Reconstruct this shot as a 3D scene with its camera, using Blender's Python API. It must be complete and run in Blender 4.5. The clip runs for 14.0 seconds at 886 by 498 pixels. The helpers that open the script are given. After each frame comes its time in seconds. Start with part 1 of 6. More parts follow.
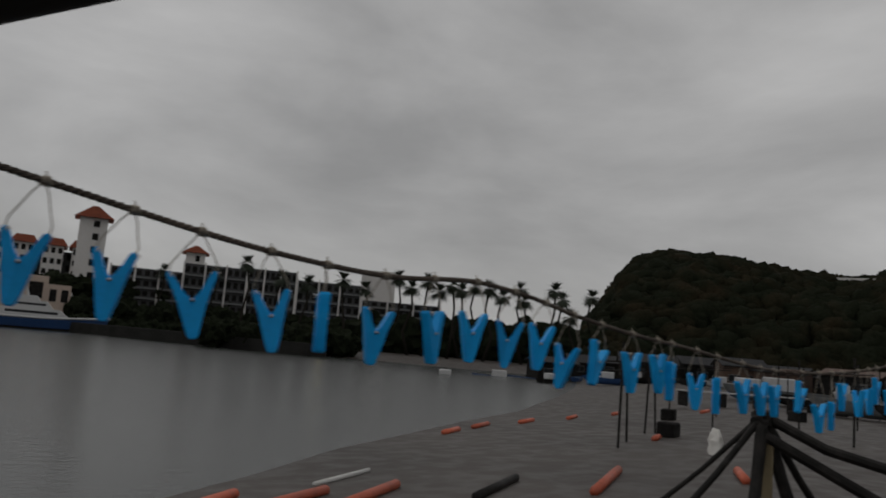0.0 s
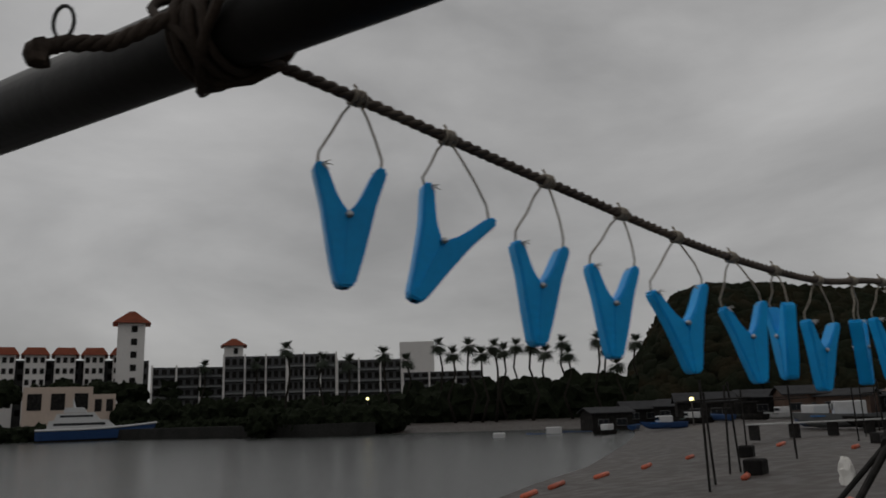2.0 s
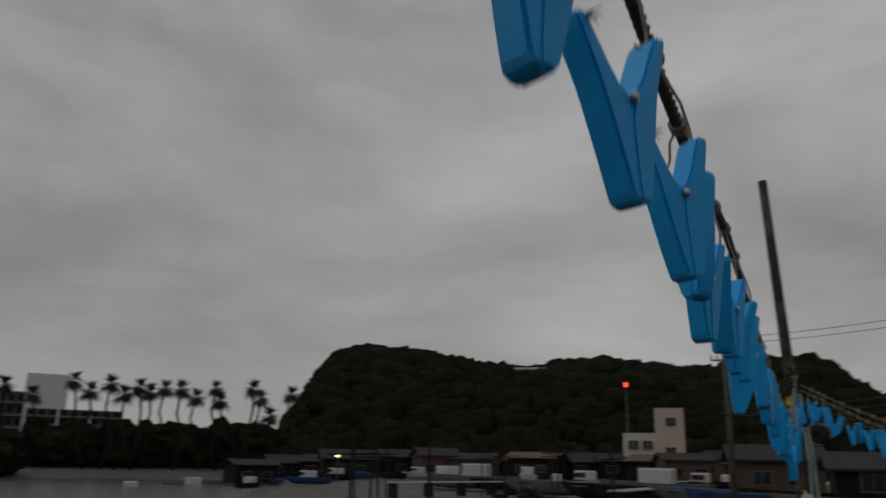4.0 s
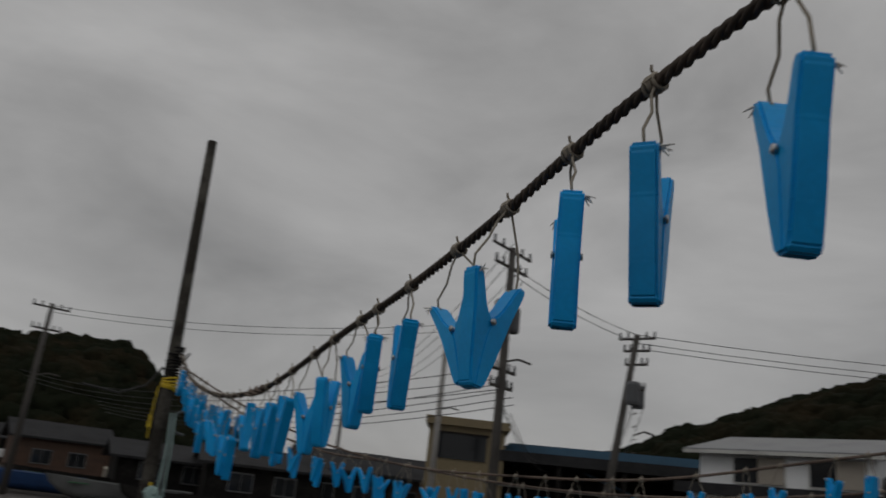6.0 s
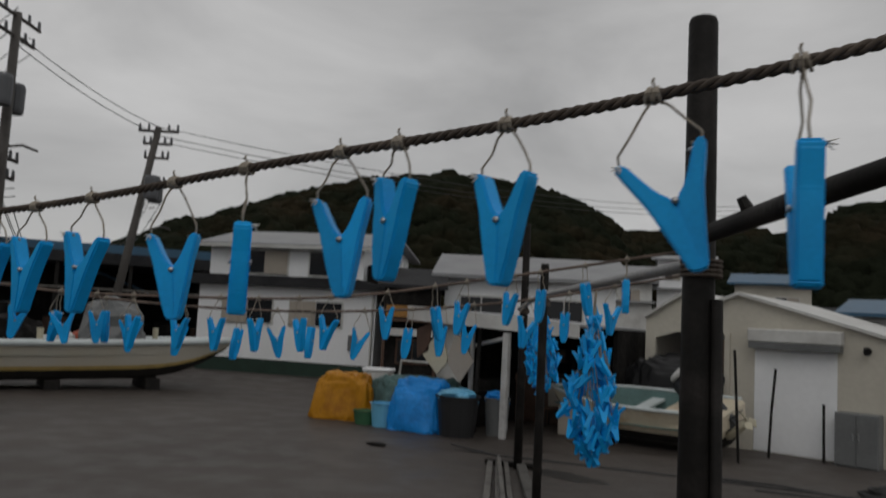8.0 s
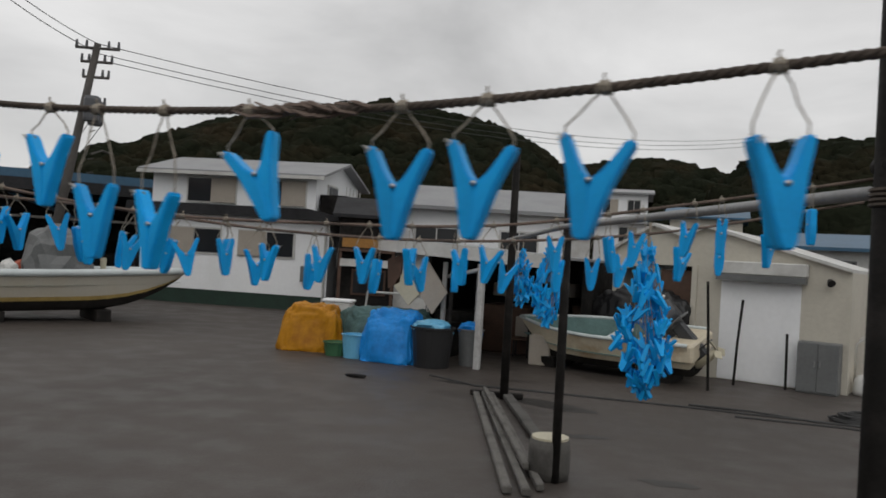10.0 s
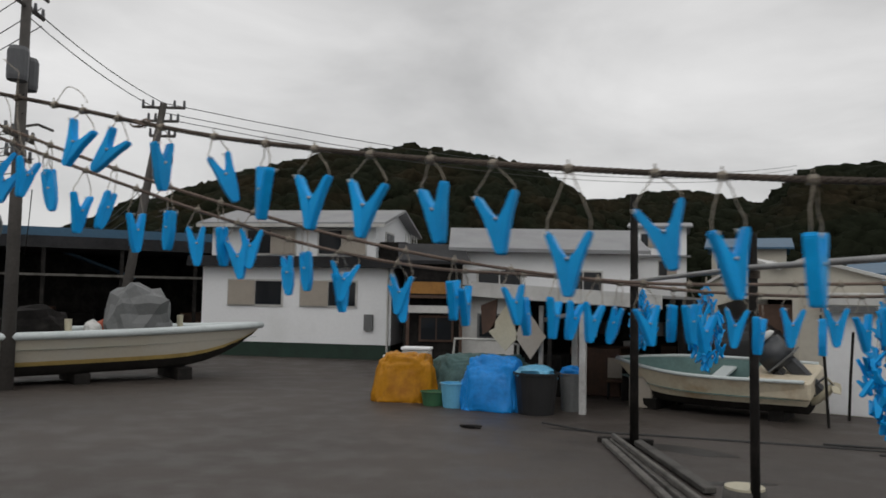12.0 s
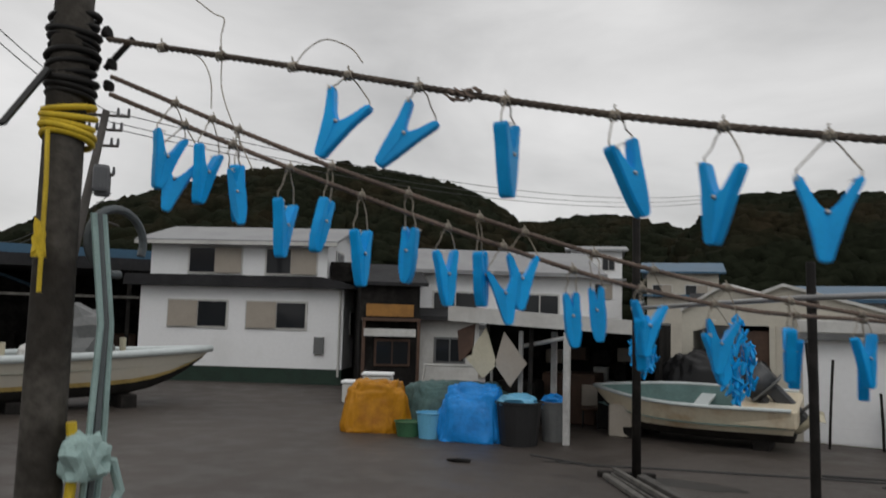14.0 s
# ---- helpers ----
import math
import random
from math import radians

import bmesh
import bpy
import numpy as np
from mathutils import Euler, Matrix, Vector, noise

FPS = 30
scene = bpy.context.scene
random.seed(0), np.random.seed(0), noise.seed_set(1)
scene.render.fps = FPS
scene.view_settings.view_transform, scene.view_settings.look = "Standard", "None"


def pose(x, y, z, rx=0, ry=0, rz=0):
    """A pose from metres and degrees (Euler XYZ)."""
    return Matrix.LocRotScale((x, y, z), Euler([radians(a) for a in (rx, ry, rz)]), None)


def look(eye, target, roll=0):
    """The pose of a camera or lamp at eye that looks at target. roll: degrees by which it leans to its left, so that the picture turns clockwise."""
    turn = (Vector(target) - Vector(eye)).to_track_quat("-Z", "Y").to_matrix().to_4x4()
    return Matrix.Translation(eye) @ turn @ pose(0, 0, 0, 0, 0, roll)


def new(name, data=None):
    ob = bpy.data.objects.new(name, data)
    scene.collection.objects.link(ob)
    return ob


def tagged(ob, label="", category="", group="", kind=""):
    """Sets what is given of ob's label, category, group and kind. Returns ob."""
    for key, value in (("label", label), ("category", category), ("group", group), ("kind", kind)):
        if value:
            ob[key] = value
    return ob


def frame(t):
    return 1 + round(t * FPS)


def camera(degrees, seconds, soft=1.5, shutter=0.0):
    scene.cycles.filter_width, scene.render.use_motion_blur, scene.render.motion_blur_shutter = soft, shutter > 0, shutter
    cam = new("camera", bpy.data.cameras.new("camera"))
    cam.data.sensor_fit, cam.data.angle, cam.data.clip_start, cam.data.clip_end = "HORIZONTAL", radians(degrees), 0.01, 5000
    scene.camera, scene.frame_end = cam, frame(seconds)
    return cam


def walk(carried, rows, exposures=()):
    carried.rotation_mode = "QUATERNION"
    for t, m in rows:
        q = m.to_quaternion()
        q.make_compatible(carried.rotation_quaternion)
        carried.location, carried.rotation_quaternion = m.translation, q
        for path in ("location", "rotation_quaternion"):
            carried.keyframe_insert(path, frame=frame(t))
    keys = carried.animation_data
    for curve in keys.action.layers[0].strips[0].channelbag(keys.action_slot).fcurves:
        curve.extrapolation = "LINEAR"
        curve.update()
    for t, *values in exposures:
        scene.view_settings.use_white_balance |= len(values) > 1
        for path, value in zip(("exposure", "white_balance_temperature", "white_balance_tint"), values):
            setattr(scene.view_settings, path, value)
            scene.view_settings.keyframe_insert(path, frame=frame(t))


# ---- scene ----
import functools

cam = camera(59.1, 14.0, 1.7, 0.35)
PATH = [
    (0, (0.458, -1.597, 2.491), (1.804, -0.14, 2.742), 4.9),
    (0.5, (0.265, -1.343, 2.453), (1.523, 0.187, 2.726), 2.3),
    (0.7, (0.202, -1.258, 2.452), (1.444, 0.285, 2.725), 0.4),
    (1, (0.143, -1.184, 2.444), (1.349, 0.387, 2.725), -0.2),
    (1.5, (0.104, -0.985, 2.399), (1.304, 0.582, 2.721), -2.1),
    (2, (0.057, -0.738, 2.413), (1.329, 0.749, 2.825), -1.9),
    (2.2, (0.027, -0.671, 2.42), (1.303, 0.811, 2.841), -1.5),
    (4.5, (1.015, 0.072, 2.247), (2.882, 0.555, 2.777), 2.3),
    (5, (1.358, 0.272, 2.244), (3.29, 0.385, 2.748), 4.6),
    (5.5, (1.465, 0.401, 2.244), (3.371, 0.093, 2.766), 7.0),
    (6, (1.674, 0.432, 2.266), (3.451, -0.267, 2.863), 6.7),
    (6.5, (1.847, 0.611, 2.243), (3.462, -0.444, 2.771), 8.0),
    (7, (1.981, 0.777, 2.258), (3.374, -0.599, 2.668), 6.9),
    (7.5, (2.2, 0.811, 2.302), (3.346, -0.788, 2.663), 5.1),
    (8, (2.445, 0.89, 2.337), (3.479, -0.812, 2.528), 3.2),
    (8.2, (2.503, 0.918, 2.352), (3.519, -0.802, 2.454), 3.7),
    (10.5, (3.826, 1.217, 2.272), (4.662, -0.6, 2.306), 2.4),
    (11, (4.194, 1.482, 2.297), (5.031, -0.332, 2.374), 1.0),
    (11.5, (4.611, 1.6, 2.274), (5.497, -0.192, 2.357), 1.8),
    (12, (5.06, 1.665, 2.313), (5.972, -0.11, 2.442), 1.1),
    (12.5, (5.432, 1.679, 2.283), (6.321, -0.111, 2.34), 1.1),
    (13, (5.816, 1.71, 2.336), (6.535, -0.152, 2.452), 0.4),
    (13.5, (6.149, 1.594, 2.301), (6.88, -0.266, 2.393), 1.7),
    (14, (6.423, 1.432, 2.377), (7.159, -0.419, 2.562), 1.5),
]
walk(cam, [(t, look(eye, target, roll)) for t, eye, target, roll in PATH],
     exposures=[(0, -0.9), (2.2, -0.9), (4.3, -1.1), (6.0, -1.12), (7.0, -1.05), (7.6, -0.9), (8.2, -0.55), (10.3, -0.08), (14, -0.08)])

# ---- light: an overcast sky, with a wide weak sun behind it ----
world = bpy.data.worlds.new("overcast_sky")
scene.world = world
world.use_nodes = True
wn, wl = world.node_tree.nodes, world.node_tree.links
coord = wn.new("ShaderNodeTexCoord")
squash = wn.new("ShaderNodeMapping")
squash.inputs["Scale"].default_value = (1.0, 1.0, 2.6)
cloud = wn.new("ShaderNodeTexNoise")
cloud.inputs["Scale"].default_value = 2.2
cloud.inputs["Detail"].default_value = 7
cloud.inputs["Roughness"].default_value = 0.52
cloud.inputs["Distortion"].default_value = 0.35
ramp = wn.new("ShaderNodeValToRGB")
ramp.color_ramp.elements[0].position, ramp.color_ramp.elements[0].color = 0.3, (0.5, 0.495, 0.49, 1)
ramp.color_ramp.elements[1].position, ramp.color_ramp.elements[1].color = 0.72, (0.9, 0.89, 0.88, 1)
nishita = wn.new("ShaderNodeTexSky")
nishita.sky_type = "NISHITA"
nishita.sun_disc = False
nishita.sun_elevation, nishita.sun_rotation = radians(48), radians(-35)
dim = wn.new("ShaderNodeMix")
dim.data_type = "RGBA"
dim.inputs[0].default_value = 0.006
wl.new(coord.outputs["Generated"], squash.inputs["Vector"])
wl.new(squash.outputs["Vector"], cloud.inputs["Vector"])
wl.new(cloud.outputs["Fac"], ramp.inputs["Fac"])
wl.new(ramp.outputs["Color"], dim.inputs[6])
wl.new(nishita.outputs["Color"], dim.inputs[7])
# an overcast dome is brighter overhead than at the horizon
axes = wn.new("ShaderNodeSeparateXYZ")
lift = wn.new("ShaderNodeMapRange")
lift.inputs["To Min"].default_value, lift.inputs["To Max"].default_value = 0.87, 1.17
dome = wn.new("ShaderNodeMix")
dome.data_type, dome.blend_type = "RGBA", "MULTIPLY"
dome.inputs[0].default_value = 1.0
wl.new(coord.outputs["Generated"], axes.inputs[0])
wl.new(axes.outputs["Z"], lift.inputs["Value"])
wl.new(dim.outputs[2], dome.inputs[6])
wl.new(lift.outputs["Result"], dome.inputs[7])
wl.new(dome.outputs[2], wn["Background"].inputs["Color"])
wn["Background"].inputs["Strength"].default_value = 1.0

sun = new("sun", bpy.data.lights.new("sun", "SUN"))
sun.data.energy, sun.data.angle, sun.data.color = 0.5, radians(40), (1.0, 0.98, 0.95)
sun.matrix_world = look((-30, 60, 75), (0, 0, 0))


# ---- materials ----
def mat(name, colour, rough=0.6, metal=0.0, vary=0.25, grain=30.0, blotch=2.0, bump=0.25, second=None, stain=0.45, rnd=0.0, spec=0.5):
    """A surface with fine grain, broad blotches and a fine relief."""
    m = bpy.data.materials.new(name)
    m.use_nodes = True
    n, l = m.node_tree.nodes, m.node_tree.links
    b = n["Principled BSDF"]
    b.inputs["Roughness"].default_value, b.inputs["Metallic"].default_value = rough, metal
    b.inputs["Specular IOR Level"].default_value = spec
    tc = n.new("ShaderNodeTexCoord")
    big, small = n.new("ShaderNodeTexNoise"), n.new("ShaderNodeTexNoise")
    big.inputs["Scale"].default_value, small.inputs["Scale"].default_value = blotch, grain
    big.inputs["Detail"].default_value, small.inputs["Detail"].default_value = 5, 3
    for t in (big, small):
        l.new(tc.outputs["Object"], t.inputs["Vector"])
    r = n.new("ShaderNodeValToRGB")
    r.color_ramp.elements[0].position, r.color_ramp.elements[1].position = stain, stain + 0.25
    r.color_ramp.elements[0].color = (*colour, 1)
    r.color_ramp.elements[1].color = (*(second or [c * (1 - vary) for c in colour]), 1)
    l.new(big.outputs["Fac"], r.inputs["Fac"])
    mul = n.new("ShaderNodeMix")
    mul.data_type, mul.blend_type = "RGBA", "MULTIPLY"
    mul.inputs[0].default_value = 1.0
    r2 = n.new("ShaderNodeMapRange")
    r2.inputs["To Min"].default_value, r2.inputs["To Max"].default_value = 1 - vary, 1 + vary
    l.new(small.outputs["Fac"], r2.inputs["Value"])
    l.new(r.outputs["Color"], mul.inputs[6])
    l.new(r2.outputs["Result"], mul.inputs[7])
    out = mul.outputs[2]
    if rnd:
        info, hsv, r3 = n.new("ShaderNodeObjectInfo"), n.new("ShaderNodeHueSaturation"), n.new("ShaderNodeMapRange")
        r3.inputs["To Min"].default_value, r3.inputs["To Max"].default_value = 1 - rnd, 1 + rnd
        l.new(info.outputs["Random"], r3.inputs["Value"])
        l.new(r3.outputs["Result"], hsv.inputs["Value"])
        l.new(out, hsv.inputs["Color"])
        out = hsv.outputs["Color"]
    l.new(out, b.inputs["Base Color"])
    if bump:
        bp = n.new("ShaderNodeBump")
        bp.inputs["Strength"].default_value, bp.inputs["Distance"].default_value = bump, 0.3 / grain
        l.new(small.outputs["Fac"], bp.inputs["Height"])
        l.new(bp.outputs["Normal"], b.inputs["Normal"])
    return m


M_BLUE = mat("blue_plastic", (0.004, 0.36, 0.8), 0.42, vary=0.10, grain=160, blotch=9, bump=0.08, second=(0.004, 0.31, 0.71), rnd=0.14, spec=0.28)
M_ROPE = mat("old_rope", (0.06, 0.046, 0.036), 0.85, vary=0.4, grain=220, blotch=7, bump=0.6, second=(0.125, 0.097, 0.075))
# darker copy of the old rope, with the backlit shade in its colour
M_LASH = mat("shaded_rope", (0.035, 0.026, 0.02), 0.85, vary=0.4, grain=220, blotch=7, bump=0.6, second=(0.07, 0.052, 0.04), spec=0.2)
M_ROPE2 = mat("weathered_rope", (0.17, 0.125, 0.1), 0.85, vary=0.4, grain=200, blotch=5, bump=0.6, second=(0.075, 0.055, 0.045))
M_CORD = mat("pale_cord", (0.33, 0.29, 0.235), 0.85, vary=0.3, grain=400, blotch=30, bump=0.3, second=(0.2, 0.175, 0.14))
M_FRAY = mat("frayed_nylon", (0.72, 0.7, 0.66), 0.7, vary=0.15, grain=300)
M_STEEL = mat("pin_steel", (0.5, 0.5, 0.5), 0.35, 1.0, grain=200)
M_PIPE = mat("dark_pipe", (0.009, 0.0085, 0.008), 0.55, vary=0.35, grain=60, blotch=3, bump=0.15, second=(0.02, 0.018, 0.016), spec=0.2)
M_POST = mat("wet_dark_timber", (0.009, 0.008, 0.007), 0.65, vary=0.5, grain=45, blotch=4, bump=0.5, second=(0.024, 0.021, 0.019), spec=0.2)
M_POLE = mat("weathered_pole", (0.035, 0.031, 0.026), 0.85, vary=0.45, grain=40, blotch=5, bump=0.6, second=(0.1, 0.092, 0.08), spec=0.2)
M_GREYRAIL = mat("grey_galvanised_rail", (0.3, 0.3, 0.3), 0.45, 0.5, vary=0.25, grain=30, blotch=2)
M_BLACK = mat("black_plastic", (0.012, 0.012, 0.013), 0.5, vary=0.3, grain=60)
# near-black for dark gear and walls; also carries shade inside sheds and recesses
M_DARK = mat("dark_gear_and_shade", (0.013, 0.012, 0.0115), 0.85, vary=0.5, grain=6, blotch=1.5, bump=0.4, second=(0.028, 0.026, 0.024), spec=0.1)
M_YELROPE = mat("yellow_rope", (0.62, 0.44, 0.02), 0.7, vary=0.3, grain=200, blotch=12)
M_PALEROPE = mat("pale_green_rope", (0.3, 0.42, 0.4), 0.75, vary=0.25, grain=200, blotch=12)
M_HOSE = mat("grey_hose", (0.1, 0.115, 0.12), 0.55, vary=0.25, grain=80)
M_YELSHEET = mat("yellow_sheet", (0.43, 0.185, 0.004), 0.5, vary=0.25, grain=14, blotch=3, bump=0.4, second=(0.3, 0.115, 0.003), spec=0.3)
M_BLUESHEET = mat("blue_sheet", (0.01, 0.23, 0.64), 0.42, vary=0.2, grain=14, blotch=3, bump=0.4, second=(0.008, 0.17, 0.5), spec=0.3)
M_LTBLUE = mat("pale_blue_plastic", (0.13, 0.4, 0.6), 0.4, vary=0.12, grain=30)
M_GREEN = mat("green_plastic", (0.04, 0.13, 0.06), 0.5, vary=0.3, grain=30)
M_TEAL = mat("dull_teal_net", (0.07, 0.13, 0.125), 0.8, vary=0.4, grain=30, blotch=4, bump=0.6)
M_HULL = mat("cream_hull", (0.5, 0.47, 0.4), 0.4, vary=0.1, grain=20, blotch=1.1, bump=0.05, second=(0.5, 0.45, 0.35), stain=0.5)
M_HULL2 = mat("rusty_hull", (0.6, 0.53, 0.4), 0.45, vary=0.15, grain=15, blotch=1.6, bump=0.08, second=(0.33, 0.17, 0.05), stain=0.56)
M_STRIPE = mat("ochre_boot_stripe", (0.42, 0.3, 0.1), 0.5, vary=0.25, grain=12, blotch=2)
# near-black: the shadow under the hulls is put into this colour
M_HULLBOT = mat("shaded_hull_bottom", (0.02, 0.018, 0.016), 0.8, vary=0.4, grain=12, blotch=2, spec=0.15)
M_INNER = mat("grey_green_deck", (0.13, 0.22, 0.21), 0.6, vary=0.2, grain=15, blotch=2)
M_GUNW = mat("pale_gunwale", (0.55, 0.6, 0.6), 0.4, vary=0.12, grain=20)
M_MOTOR = mat("grey_cowling", (0.05, 0.054, 0.06), 0.4, vary=0.2, grain=20)
M_CREAM = mat("cream_paint", (0.5, 0.46, 0.34), 0.5, vary=0.12, grain=20)
M_WHITE = mat("white_siding", (0.8, 0.81, 0.82), 0.6, vary=0.05, grain=9, blotch=0.6, bump=0.08, second=(0.72, 0.73, 0.73), stain=0.5)
M_OFFWHITE = mat("aged_white_board", (0.55, 0.55, 0.53), 0.65, vary=0.15, grain=9, blotch=0.9, bump=0.1, second=(0.42, 0.41, 0.39))
M_BEIGEW = mat("beige_siding", (0.5, 0.47, 0.4), 0.7, vary=0.1, grain=9, blotch=0.7, second=(0.43, 0.4, 0.34))
M_SHUTTER = mat("beige_shutter", (0.36, 0.32, 0.27), 0.6, vary=0.1, grain=20, blotch=1.5)
M_ROOF = mat("grey_metal_roof", (0.24, 0.245, 0.25), 0.5, 0.1, vary=0.15, grain=8, blotch=0.8, second=(0.2, 0.2, 0.21))
M_TILE = mat("dark_roof", (0.03, 0.03, 0.032), 0.8, vary=0.35, grain=6, blotch=0.8, spec=0.2)
M_REDTILE = mat("red_roof", (0.3, 0.075, 0.035), 0.7, vary=0.3, grain=4, blotch=0.5)
M_BLUEROOF = mat("blue_metal_roof", (0.035, 0.1, 0.17), 0.45, vary=0.2, grain=6, blotch=0.6)
M_GREENBASE = mat("dark_green_base", (0.01, 0.032, 0.02), 0.6, vary=0.3, grain=12)
M_BROWN = mat("brown_panel", (0.085, 0.045, 0.028), 0.65, vary=0.3, grain=12, blotch=2)
M_OCHRE = mat("ochre_board", (0.3, 0.14, 0.025), 0.6, vary=0.25, grain=12, blotch=2)
M_LOCKER = mat("grey_locker", (0.13, 0.135, 0.135), 0.5, vary=0.2, grain=14, blotch=1.5)
M_WOODG = mat("grey_weathered_board", (0.1, 0.094, 0.085), 0.8, vary=0.35, grain=30, blotch=3, bump=0.5, second=(0.045, 0.041, 0.036), rnd=0.25)
M_WOODP = mat("pale_post", (0.46, 0.46, 0.45), 0.7, vary=0.25, grain=20, blotch=2, second=(0.3, 0.29, 0.28))
M_YELLOWB = mat("ochre_render", (0.22, 0.175, 0.1), 0.75, vary=0.12, grain=6, blotch=0.6)
M_CONC = mat("concrete_pole", (0.3, 0.29, 0.275), 0.8, vary=0.2, grain=20, blotch=1)
M_UPOLE = mat("utility_pole", (0.075, 0.068, 0.062), 0.8, vary=0.3, grain=14, blotch=1)
M_WIRE = mat("black_cable", (0.02, 0.02, 0.02), 0.6, vary=0.2, grain=50, bump=0)
M_CAN = mat("transformer_grey", (0.09, 0.093, 0.1), 0.5, vary=0.15, grain=20)
M_ORANGE = mat("orange_pipe", (0.5, 0.1, 0.045), 0.5, vary=0.25, grain=20, blotch=2, second=(0.33, 0.07, 0.035), rnd=0.3)
M_HEDGE = mat("dark_hedge", (0.014, 0.018, 0.01), 1.0, vary=0.5, grain=3, blotch=0.5, bump=0.6, spec=0.05)
M_WOODS = mat("hill_woods", (0.0125, 0.015, 0.009), 1.0, vary=0.6, grain=1.6, blotch=0.12, bump=0.8, second=(0.024, 0.019, 0.011), spec=0.03)
M_PALMLEAF = mat("palm_frond", (0.024, 0.034, 0.018), 0.8, vary=0.4, grain=2)
M_TRUNK = mat("palm_trunk", (0.025, 0.022, 0.018), 0.95, vary=0.3, grain=3, spec=0.1)
M_HOTEL = mat("hotel_white", (0.62, 0.6, 0.58), 0.7, vary=0.06, grain=1, blotch=0.1)
# shade on the far blocks is put into this dark grey
M_HOTELD = mat("painted_shade_building", (0.06, 0.06, 0.062), 0.8, vary=0.2, grain=1, blotch=0.1)
M_SALMON = mat("salmon_render", (0.5, 0.4, 0.33), 0.7, vary=0.08, grain=1, blotch=0.1)
M_BOATW = mat("white_gelcoat", (0.5, 0.5, 0.5), 0.35, vary=0.08, grain=3)
M_BOATB = mat("navy_hull", (0.02, 0.06, 0.17), 0.4, vary=0.15, grain=3)
M_ROCK = mat("sea_wall_stone", (0.026, 0.026, 0.024), 0.95, vary=0.35, grain=2, blotch=0.3, bump=0.5, spec=0.1)


def glass():
    m = bpy.data.materials.new("window_glass")
    m.use_nodes = True
    b = m.node_tree.nodes["Principled BSDF"]
    b.inputs["Base Color"].default_value = (0.02, 0.022, 0.025, 1)
    b.inputs["Roughness"].default_value, b.inputs["IOR"].default_value = 0.06, 1.5
    b.inputs["Specular IOR Level"].default_value = 0.3
    return m


M_GLASS = glass()


def lamp_glow(name, colour, power):
    m = bpy.data.materials.new(name)
    m.use_nodes = True
    b = m.node_tree.nodes["Principled BSDF"]
    b.inputs["Base Color"].default_value = (*colour, 1)
    b.inputs["Emission Color"].default_value, b.inputs["Emission Strength"].default_value = (*colour, 1), power
    return m


M_LAMPY = lamp_glow("lit_street_lamp", (1.0, 0.85, 0.35), 6)
M_LAMPR = lamp_glow("lit_warning_lamp", (1.0, 0.08, 0.04), 4)


def ground_material():
    """Wet asphalt yard that turns to grey-brown sand towards the water, by height."""
    m = bpy.data.materials.new("wet_yard_and_sand")
    m.use_nodes = True
    n, l = m.node_tree.nodes, m.node_tree.links
    b = n["Principled BSDF"]
    tc = n.new("ShaderNodeTexCoord")
    tex = []
    for s, d in ((0.16, 6), (1.3, 5), (26, 4)):
        t = n.new("ShaderNodeTexNoise")
        t.inputs["Scale"].default_value, t.inputs["Detail"].default_value = s, d
        l.new(tc.outputs["Object"], t.inputs["Vector"])
        tex.append(t)
    r = n.new("ShaderNodeValToRGB")
    r.color_ramp.elements[0].position, r.color_ramp.elements[1].position = 0.36, 0.66
    r.color_ramp.elements[0].color, r.color_ramp.elements[1].color = (0.04, 0.0325, 0.0275, 1), (0.061, 0.0505, 0.043, 1)
    l.new(tex[0].outputs["Fac"], r.inputs["Fac"])
    mul = n.new("ShaderNodeMix")
    mul.data_type, mul.blend_type = "RGBA", "MULTIPLY"
    mul.inputs[0].default_value = 1
    mr = n.new("ShaderNodeMapRange")
    mr.inputs["To Min"].default_value, mr.inputs["To Max"].default_value = 0.6, 1.4
    l.new(tex[2].outputs["Fac"], mr.inputs["Value"])
    l.new(r.outputs["Color"], mul.inputs[6])
    l.new(mr.outputs["Result"], mul.inputs[7])
    mul2 = n.new("ShaderNodeMix")
    mul2.data_type, mul2.blend_type = "RGBA", "MULTIPLY"
    mul2.inputs[0].default_value = 1
    mr2 = n.new("ShaderNodeMapRange")
    mr2.inputs["From Min"].default_value, mr2.inputs["From Max"].default_value = 0.35, 0.65
    mr2.inputs["To Min"].default_value, mr2.inputs["To Max"].default_value = 0.9, 1.08
    l.new(tex[1].outputs["Fac"], mr2.inputs["Value"])
    l.new(mul.outputs[2], mul2.inputs[6])
    l.new(mr2.outputs["Result"], mul2.inputs[7])
    l.new(mul2.outputs[2], b.inputs["Base Color"])
    rr = n.new("ShaderNodeMapRange")
    rr.inputs["From Min"].default_value, rr.inputs["From Max"].default_value = 0.38, 0.6
    rr.inputs["To Min"].default_value, rr.inputs["To Max"].default_value = 0.5, 0.7
    l.new(tex[1].outputs["Fac"], rr.inputs["Value"])
    l.new(rr.outputs["Result"], b.inputs["Roughness"])
    bp = n.new("ShaderNodeBump")
    bp.inputs["Strength"].default_value, bp.inputs["Distance"].default_value = 0.5, 0.012
    l.new(tex[2].outputs["Fac"], bp.inputs["Height"])
    l.new(bp.outputs["Normal"], b.inputs["Normal"])
    return m


def puddle_material():
    m = bpy.data.materials.new("rain_puddle")
    m.use_nodes = True
    b = m.node_tree.nodes["Principled BSDF"]
    b.inputs["Base Color"].default_value = (0.03, 0.028, 0.026, 1)
    b.inputs["Roughness"].default_value, b.inputs["IOR"].default_value = 0.4, 1.33
    return m


M_PUDDLE = puddle_material()


